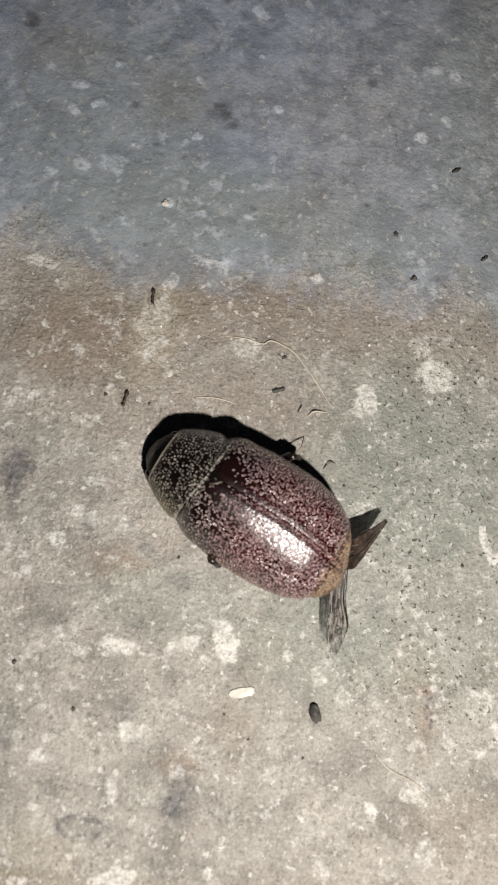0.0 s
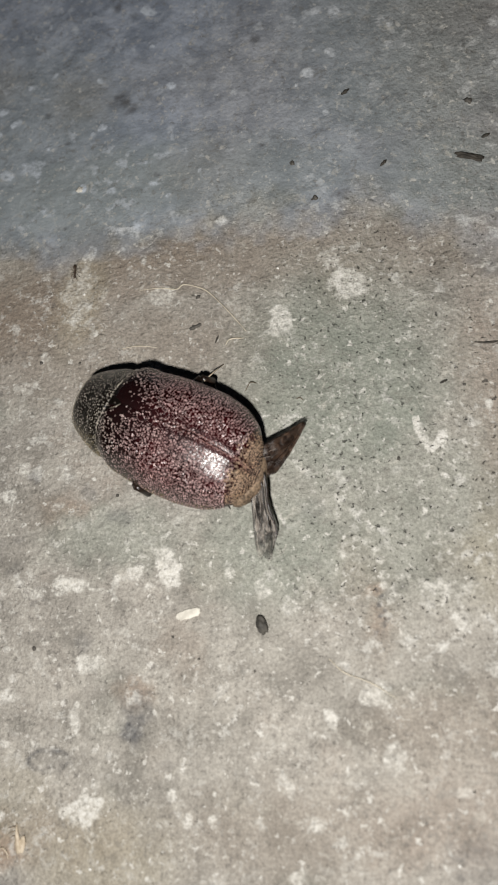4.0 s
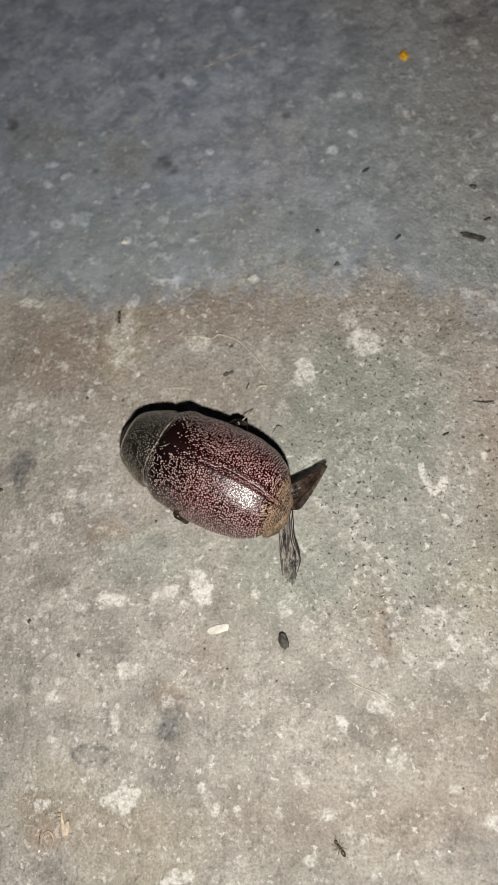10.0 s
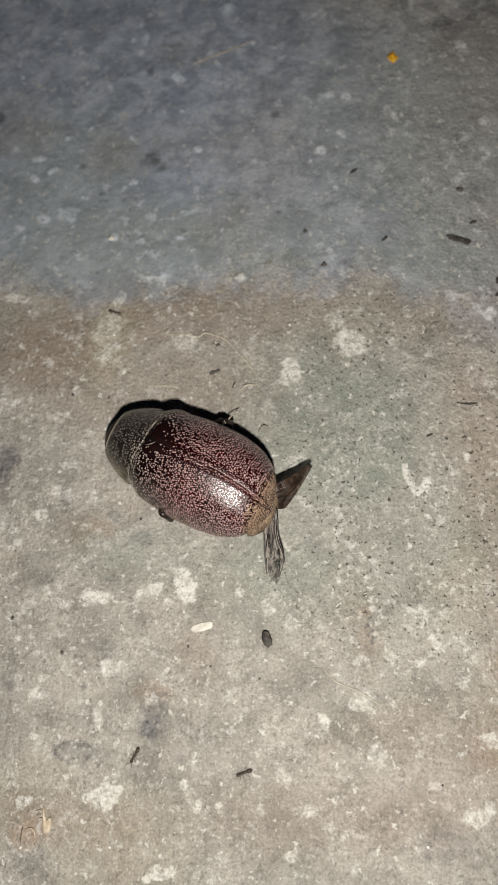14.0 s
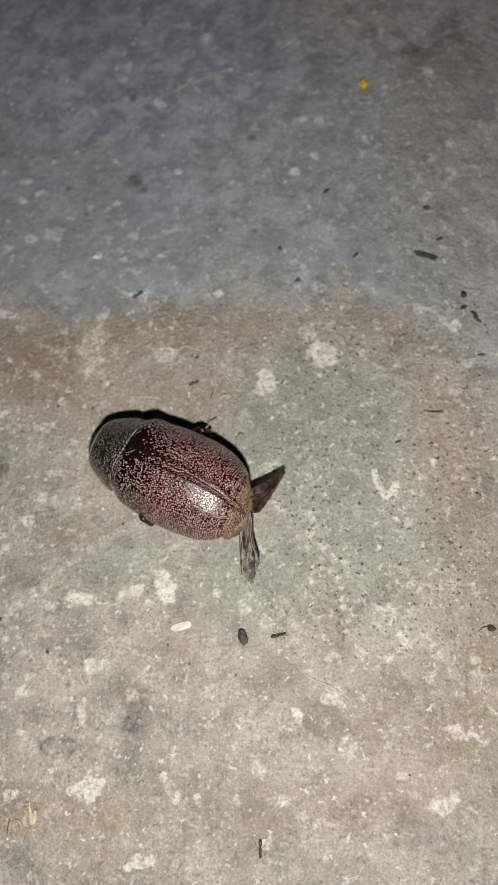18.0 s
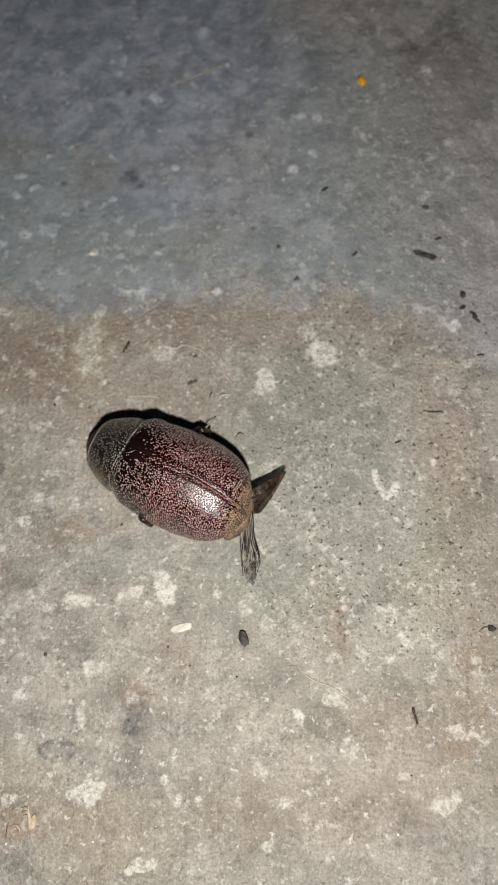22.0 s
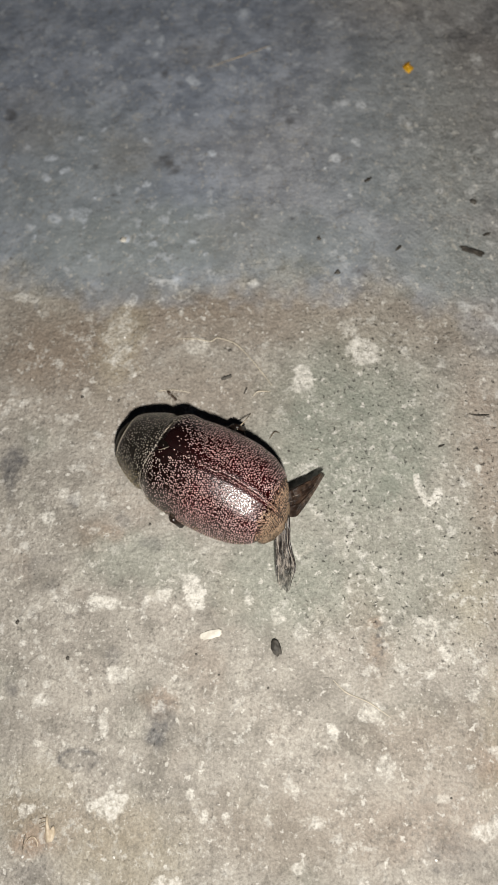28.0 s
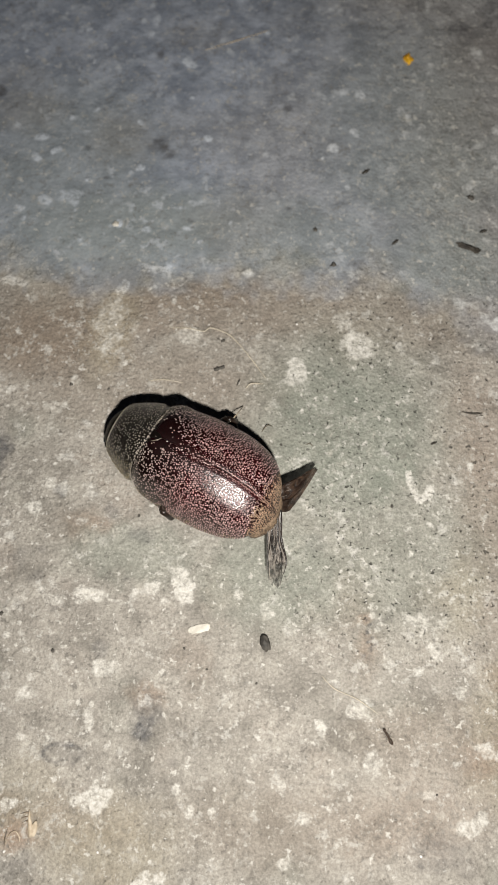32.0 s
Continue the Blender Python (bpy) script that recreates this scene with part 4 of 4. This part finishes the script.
            for k in range(5):
                a, b = flip(foot).lerp(flip(toe), k / 5), flip(foot).lerp(flip(toe), (k + 0.85) / 5)
                tube(bm, [a, b], [0.11 * MM, 0.17 * MM], 6)
            for w in (-0.25, 0.25):
                tube(bm, [flip(toe), flip((toe[0] - 0.35, toe[1] + w, 0.12))], [0.06 * MM, 0.02 * MM], 5)
            part("foot", bm, LEG, leg)
    bm = bmesh.new()
    tube(bm, [to_beetle(*p) for p in ((-2.2, 2.5, 3.4), (-1.4, 3.9, 2.2), (-0.93, 5.4, 0.15))], [0.08 * MM, 0.06 * MM, 0.045 * MM], 6)
    part("claw", bm, STRAW, beetle, "thin pale claw of the middle leg")
    # crumpled hind wings that stick out behind
    def wing(a_edge, b_edge, pleats, label):
        a, b = curve_points(a_edge, 40), curve_points(b_edge, 40)
        rng = np.random.default_rng(31 + pleats)
        folds = np.sort(np.r_[0, rng.uniform(0.12, 0.88, pleats), 1])
        d = (a[39] - a[0]) / np.linalg.norm(a[39] - a[0])
        grid = []
        for i in range(40):
            row = []
            for j in range(25):
                q = j / 24
                p = a[i] * (1 - q) + b[i] * q
                k = min(np.searchsorted(folds, q, side="right") - 1, len(folds) - 2)
                tent = abs((q - folds[k]) / (folds[k + 1] - folds[k]) * 2 - 1)
                lift = 0.16 * tent * (folds[k + 1] - folds[k]) * 2 * (1 - 0.4 * i / 39)
                lift += 0.12 * noise.noise(Vector((p[0] * 0.9, p[1] * 0.6, pleats))) + 0.16 * noise.noise(Vector((p[0] * 2.4, p[1] * 1.3, pleats)))
                fray = (0.8 if pleats == 1 else 0.3) * noise.noise(Vector((q * 7, pleats * 3.1, 0.5))) * max(0, (i - 30) / 9)
                p = p + d * fray
                row.append(to_beetle(p[0], p[1], p[2] + lift))
            grid.append(row)
        bm = bmesh.new()
        thin = bm.verts.layers.float.new("thin")
        rows = sheet(bm, grid)
        for i, row in enumerate(rows):
            for v in row:
                v[thin] = (i / 39) ** 1.5
        ob = part("hind_wing", bm, WING if pleats > 1 else WING_CLEAR, beetle, label)
        solid = ob.modifiers.new("thickness", "SOLIDIFY")
        solid.thickness = 0.00004
        # column 3 of the grey wing is a highlight painted as a pale tube
        for column, thick, reach, mat in ((0, 0.22, 38, LEG), (3, 0.07, 24, VEIN_GLINT), (6, 0.14, 26, LEG), (10, 0.05, 31, LEG), (13, 0.04, 18, VEIN_GLINT), (17, 0.05, 35, LEG), (21, 0.03, 37, VEIN_GLINT), (24, 0.08, 39, LEG)) if pleats == 1 else ((0, 0.13, 34, LEG), (7, 0.03, 18, VEIN_GLINT), (10, 0.03, 15, VEIN_GLINT), (15, 0.07, 34, LEG)):
            bm = bmesh.new()
            wander = [g[min(24, max(0, column + round(2.2 * noise.noise(Vector((k * 0.4, column, pleats))))))] for k, g in enumerate(grid[:reach:3])]
            tube(bm, [p + Vector((0, 0, 0.04 * MM)) for p in wander], list(np.linspace(thick, 0.02, len(wander)) * MM), 6)
            part("wing_vein_and_glint", bm, mat, ob)

    wing(((1.2, -5.4, 4.2), (3.4, -4.5, 3.8), (5.1, -3.5, 3.4), (6.5, -2.5, 2.9), (7.08, -2.05, 2.6)),
         ((1.6, -7.0, 3.8), (3.9, -7.1, 3.0), (4.75, -6.35, 2.7), (5.85, -4.7, 2.4), (7.2, -2.35, 2.5)), 2, "crumpled brown hind wing sticking out")
    wing(((1.2, -6.4, 4.2), (3.2, -6.9, 3.8), (3.45, -9.9, 3.2), (4.05, -11.9, 2.6), (3.95, -12.9, 2.3), (3.45, -14.4, 2.4)),
         ((0.8, -6.8, 4.4), (1.95, -7.5, 4.0), (2.05, -9.6, 3.3), (2.1, -11.6, 3.0), (2.15, -13.0, 2.7), (2.35, -14.5, 2.5)), 1, "crumpled translucent hind wing hanging out")
    return beetle


build_beetle()


# ---- litter on the floor ----
def pebble(name, x, y, size, turn, mat, label, category, rough=0.25, seed=0.0, detail=12):
    """A small rounded bit that lies on the ground."""
    bm = bmesh.new()
    lump(bm, (0, 0, 0), Vector(size) * MM, (0, 0, turn), rough, detail, seed)
    ob = part(name, bm, mat)
    ob.location = Vector((x, y, lie(x, y) + size[2] * 0.7)) * MM
    return tagged(ob, label, category)


def flake(name, x, y, long, wide, thick, turn, mat, label, category):
    """A flat chip with a blunt, chipped outline."""
    bm = bmesh.new()
    rings = []
    for lift, inset in ((0.0, 0.97), (0.55, 1.0), (0.9, 0.92), (1.0, 0.75), (1.0, 0.4)):
        ring = []
        for a in np.linspace(0, 2 * math.pi, 40, endpoint=False):
            c, w = math.cos(a), math.sin(a)
            chip = 1 + 0.3 * noise.noise(Vector((2.2 * c, 2.2 * w, 4.0))) + 0.14 * noise.noise(Vector((5 * c, 6 * w, 9.0)))
            p = Vector((long * math.copysign(abs(c) ** 0.72, c), wide * math.copysign(abs(w) ** 0.72, w), 0)) * chip * inset
            p.z = thick * (lift + 0.25 * noise.noise(Vector((p.x * 2, p.y * 2, 1.0))) * lift)
            ring.append(p * MM)
        rings.append(ring)
    rows = sheet(bm, rings, close=True)
    bm.faces.new(rows[0][::-1])
    bm.faces.new(rows[-1])
    ob = part(name, bm, mat)
    ob.matrix_world = pose(x * MM, y * MM, lie(x, y) * MM, 0, 0, turn)
    return tagged(ob, label, category)


def strand(name, knots, radius, mat, label, category, sides=6, taper=0.4):
    """A thin bit along knots in millimetres: x, y and height over the ground."""
    line = curve_points(knots, 8 * len(knots))
    line[:, 2] += np.array([lie(a, b) for a, b in line[:, :2]]) + radius * 0.8
    centre = line[len(line) // 2].copy()
    bm = bmesh.new()
    tube(bm, ((line - centre) * MM).tolist(), [radius * MM * (1 - (1 - taper) * q * q) * (1 + 0.5 * noise.noise(Vector((3.1 * q + knots[0][0], knots[0][1], 0)))) for q in np.linspace(-1, 1, len(line))], sides)
    ob = part(name, bm, mat)
    ob.location = Vector(centre) * MM
    return tagged(ob, label, category)


pebble("seed", 2.1, -20.25, (0.5, 0.85, 0.42), 18, SEED_SKIN, "small dark oval seed on the concrete", "seed", 0.27, 1.0, 16)
flake("flake", -4.72, -19.0, 1.2, 0.44, 0.16, 14, CHALK, "long white chalky flake on the concrete", "flake")
pebble("petal", 19.1, 53.7, (0.5, 0.75, 0.2), 5, YELLOW, "small orange-yellow petal scrap", "petal", 1.0, 2.6, 20)
strand("hair", ((-9.9, 14.8, 0), (-7.4, 14.7, 0.1), (-5.8, 14.4, 0.1), (-4.9, 14.8, 0.2), (-2.8, 14.0, 0.2), (-1.2, 12.3, 0.2), (0.3, 10.4, 0.15), (1.5, 8.8, 0)), 0.075, HAIR, "long pale curved hair on the floor", "hair")
strand("hair", ((-0.7, 7.5, 0), (-0.1, 8.0, 0.35), (1.3, 8.1, 0)), 0.08, HAIR, "short pale bent hair", "hair")
strand("hair", ((-11.9, 8.2, 0), (-10.0, 8.3, 0.1), (-7.9, 8.0, 0)), 0.06, HAIR, "short pale straight hair", "hair")
strand("hair", ((7.9, -23.3, 0), (9.2, -24.5, 0.1), (11.4, -25.4, 0.1), (13.6, -26.8, 0)), 0.055, HAIR, "fine pale hair on the floor", "hair")
strand("straw", ((-7.5, 54.6, 0), (-3.3, 56.0, 0.2), (0.9, 57.9, 0)), 0.06, STRAW, "thin faded dry straw", "straw")
strand("hair", ((1.2, 2.4, 0), (1.8, 3.1, 0.4), (2.4, 3.1, 0)), 0.06, HAIR_DARK, "tiny dark curled hair", "hair")
strand("splinter", ((23.6, 5.4, 0), (24.7, 5.2, 0.1), (25.9, 5.3, 0)), 0.12, BARK, "thin dark wood splinter", "splinter")
pebble("bark", 25.5, 26.1, (1.3, 0.36, 0.2), -22, BARK, "dark flat scrap of bark", "bark", 0.9, 6.0, 18)
strand("splinter", ((16.35, 26.3, 0), (17.05, 26.9, 0)), 0.17, BARK, "short dark wood splinter", "splinter", 8)
strand("splinter", ((12.9, 36.2, 0), (13.8, 36.8, 0)), 0.19, BARK, "short dark wood splinter", "splinter", 8)
strand("splinter", ((-4.4, 9.6, 0), (-3.2, 10.05, 0)), 0.2, DIRT, "flat grey wood splinter", "splinter", 6, 0.8)
pebble("crumb", 29.6, 20.3, (0.3, 0.4, 0.2), 10, BARK, "dark crumb of earth", "crumb", 0.9, 2.0)
pebble("crumb", 29.4, 18.5, (0.34, 0.22, 0.16), 20, BARK, "dark crumb of earth", "crumb", 0.9, 4.0)
strand("twig", ((30.2, 17.9, 0), (30.6, 17.5, 0.1), (30.8, 16.9, 0), (31.3, 16.4, 0)), 0.24, BARK, "dark crooked twig bit", "twig")
pebble("flake", -17.17, 28.38, (0.38, 0.36, 0.12), 0, CHALK, "small white chalk crumb", "flake", 0.7, 3.0)
strand("splinter", ((26.9, 28.2, 0), (27.8, 28.5, 0)), 0.17, BARK, "short dark wood splinter", "splinter", 8)
strand("splinter", ((30.4, 12.2, 0), (31.4, 12.3, 0)), 0.14, BARK, "thin dark wood splinter", "splinter")
strand("splinter", ((20.0, 1.5, 0), (20.7, 1.8, 0)), 0.13, BARK, "tiny dark wood splinter", "splinter")
strand("splinter", ((-1.75, 7.8, 0), (-1.4, 8.6, 0)), 0.10, BARK, "tiny dark wood splinter", "splinter")
strand("splinter", ((6.2, 1.1, 0), (6.6, 1.2, 0.1), (6.9, 0.9, 0)), 0.06, HAIR_DARK, "tiny dark curled fibre", "fibre")
pebble("husk", 28.75, -19.6, (0.42, 0.3, 0.22), -20, BARK, "dark curled seed husk on the floor", "husk", 0.9, 5.0)
strand("fibre", ((27.4, -19.9, 0), (27.9, -19.5, 0.1), (28.5, -19.4, 0)), 0.06, HAIR_DARK, "thin dark fibre beside a husk", "fibre")
for x, y, size in ((-6.2, -21.0, 0.11), (-3.8, -23.0, 0.085), (1.3, -24.2, 0.09), (7.1, 28.1, 0.22), (9.3, 23.4, 0.24), (-20.6, 7.5, 0.14), (-16.3, 7.1, 0.11),
                   (19.1, -34.0, 0.09), (22.2, 1.2, 0.12), (15.5, -5.6, 0.14), (26.1, 33.0, 0.3), (3.4, 1.0, 0.11), (-3.5, 13.3, 0.16), (-11.8, -7.4, 0.12), (-25.5, -18.0, 0.18), (-19.7, -21.6, 0.15)):
    pebble("grain", x, y, (size * 1.3, size, size * 0.7), 40 * x, DIRT, "tiny dark grain of dirt", "grain", 0.9, x, 10)
for x, y in ((17.35, -39.4), (-16.1, 15.1), (-22.5, -40.2), (-13.5, -40.0), (5.0, 15.6)):
    pebble("grain", x, y, (0.16, 0.13, 0.11), 30 * x, QUARTZ, "tiny glinting grain of quartz", "grain", 0.3, y, 8)


def build_husk():
    husk = new("husk")
    x0, y0 = -20.1, -38.1
    husk.location = Vector((x0, y0, lie(x0, y0))) * MM
    bm = bmesh.new()
    tube(bm, [Vector(p) * MM for p in ((-0.35, 1.65, 0.1), (-0.25, 0.9, 0.2), (-0.05, 0.0, 0.25), (0.0, -0.75, 0.15))], [0.04 * MM, 0.16 * MM, 0.27 * MM, 0.2 * MM], 8)
    part("blade", bm, STRAW, husk, "pale pointed blade")
    bm = bmesh.new()
    lump(bm, Vector((0.33, -0.05, 0.2)) * MM, Vector((0.3, 0.72, 0.16)) * MM, (0, 0, -6), 0.15, 10)
    part("lobe", bm, STRAW, husk, "pale rounded lobe")
    for k in range(3):
        bm = bmesh.new()
        y = 0.55 + 0.38 * k
        tube(bm, [Vector(p) * MM for p in ((-0.3, y + 0.05, 0.15), (-0.6, y + 0.06, 0.16), (-0.95 - 0.12 * k, y - 0.1, 0.06))], [0.05 * MM, 0.035 * MM, 0.02 * MM], 5)
        part("bristle", bm, HUSK_BROWN, husk)
    return tagged(husk, "pale dry grass husk with bristles", "husk")


build_husk()
strand("thread", ((-22.4, -38.2, 0), (-22.5, -38.9, 0.1), (-22.6, -39.6, 0)), 0.05, HAIR_DARK, "short dark wiry thread", "thread")
strand("thread", ((-22.5, -39.6, 0), (-22.1, -38.7, 0.15), (-21.6, -38.4, 0.15), (-21.2, -38.8, 0.1), (-21.1, -39.3, 0)), 0.055, STRAW, "thin bent brown thread", "thread")


# ---- ants ----
def build_ant():
    ant = new("ant")
    for name, x, z, size in (("gaster", -0.52, 0.36, (0.34, 0.19, 0.17)), ("waist", -0.15, 0.34, (0.14, 0.11, 0.12)), ("thorax", 0.18, 0.38, (0.3, 0.13, 0.14)), ("head", 0.62, 0.38, (0.2, 0.16, 0.13))):
        bm = bmesh.new()
        lump(bm, Vector((x, 0, z)) * MM, Vector(size) * MM, detail=10)
        part(name, bm, ANT_SKIN, ant)
    for s in (-1, 1):
        for x, out, reach in ((0.3, 0.55, 0.35), (0.15, 0.65, 0.0), (0.0, 0.6, -0.5)):
            bm = bmesh.new()
            tube(bm, [Vector(p) * MM for p in ((x, 0.1 * s, 0.34), (x + reach * 0.5, out * 0.55 * s, 0.5), (x + reach, out * s, 0.02))], [0.022 * MM, 0.016 * MM, 0.009 * MM], 5)
            part("leg", bm, ANT_SKIN, ant)
        bm = bmesh.new()
        tube(bm, [Vector(p) * MM for p in ((0.82, 0.08 * s, 0.42), (1.0, 0.25 * s, 0.5), (1.25, 0.3 * s, 0.35))], [0.014 * MM] * 3, 5)
        part("feeler", bm, ANT_SKIN, ant)
    return tagged(ant, "tiny dark ant crawling over the concrete", "ant", "ants")


ant_a = build_ant()
ant_b = copy_thing(ant_a, pose(0, 0, 0))
ant_d = copy_thing(ant_a, pose(0, 0, 0))
ant_e = copy_thing(ant_a, pose(0, 0, 0))


def crawl(rows):
    return [(t, pose(x, y, lie(x / MM, y / MM) * MM, 0, 0, turn)) for t, x, y, turn in rows]


def motions():
    walk(ant_a, crawl([
        (0, 0.00900, -0.05000, 95), (9, 0.00813, -0.04042, 122), (10, 0.00715, -0.03933, 125), (10.5, 0.00752, -0.03869, 67),
        (11, 0.00855, -0.03610, 68), (11.5, 0.00962, -0.03348, 69), (12, 0.01024, -0.03164, 99), (12.5, 0.00913, -0.03037, 162),
        (13, 0.00525, -0.02999, 190), (13.5, 0.00236, -0.03153, 210), (14, -0.00026, -0.03313, 199), (14.5, -0.00177, -0.03293, 168),
        (15, -0.00319, -0.03251, 119), (15.5, -0.00306, -0.03063, 62), (17.5, 0.00289, -0.02121, 49), (18, 0.00599, -0.02013, 12),
        (18.5, 0.00922, -0.01984, -2), (19, 0.01196, -0.02039, -11), (19.5, 0.01232, -0.02045, -26), (20, 0.01341, -0.02110, -39),
        (20.5, 0.01573, -0.02323, -45), (21, 0.01826, -0.02599, -50), (21.5, 0.01969, -0.02798, -55), (22, 0.01988, -0.02833, -77),
        (22.5, 0.01983, -0.02859, -76), (23, 0.02046, -0.03062, -86), (23.5, 0.02012, -0.03316, -107), (24, 0.01900, -0.03540, -104),
        (25.5, 0.02192, -0.04073, -59), (32, 0.03400, -0.06000, -58),
    ]))
    walk(ant_b, crawl([
        (0, -0.03400, -0.02200, 28), (11, -0.02903, -0.01940, 9), (11.5, -0.02279, -0.02018, -1), (12, -0.01646, -0.01969, -7),
        (12.5, -0.01401, -0.02133, -49), (13, -0.01222, -0.02460, -75), (14, -0.01131, -0.03159, -118), (14.5, -0.01280, -0.03315, -99),
        (15, -0.01165, -0.03369, -14), (15.5, -0.00682, -0.03310, -15), (17.5, 0.00366, -0.03791, -36), (18, 0.00378, -0.04084, -91),
        (18.5, 0.00357, -0.04328, -85), (19.5, 0.00456, -0.04925, -153), (27.5, -0.00045, -0.04533, -238), (28.5, 0.00087, -0.03952, -300),
        (29, 0.00434, -0.03698, -331), (29.5, 0.00506, -0.03719, -392), (30, 0.00566, -0.03767, -404), (30.5, 0.00797, -0.03741, -345),
        (31, 0.01175, -0.03496, -314), (31.5, 0.01141, -0.03380, -294), (32, 0.01445, -0.02884, -240),
    ]))
    walk(ant_d, crawl([
        (0, -0.01720, 0.01800, -88), (13, -0.01720, 0.01770, -88), (14, -0.01611, 0.01796, -20), (15.5, -0.01348, 0.02017, 42),
        (17.5, -0.01162, 0.02207, 37), (18.5, -0.01061, 0.02232, 13), (19, -0.00983, 0.02249, -43), (20, -0.00824, 0.02013, -92),
        (21, -0.00999, 0.01692, -125), (22, -0.01203, 0.01467, -117), (23, -0.01258, 0.01177, -96), (24, -0.01256, 0.00919, -79),
        (24.5, -0.01202, 0.00876, -40), (25, -0.01194, 0.00867, -40), (25.5, -0.01194, 0.00872, -20), (27.5, -0.01092, 0.00830, -33),
        (28, -0.01002, 0.00748, -46), (29, -0.00734, 0.00465, -47), (32, -0.00734, 0.00465, -47),
    ]))
    walk(ant_e, crawl([
        (0, -0.01863, 0.00720, -101), (1, -0.01959, 0.00214, -100), (1.5, -0.01986, 0.00019, -108), (2, -0.02128, -0.00304, -161),
        (3, -0.03061, -0.00341, -178), (32, -0.03061, -0.00341, -178),
    ]))


motions()
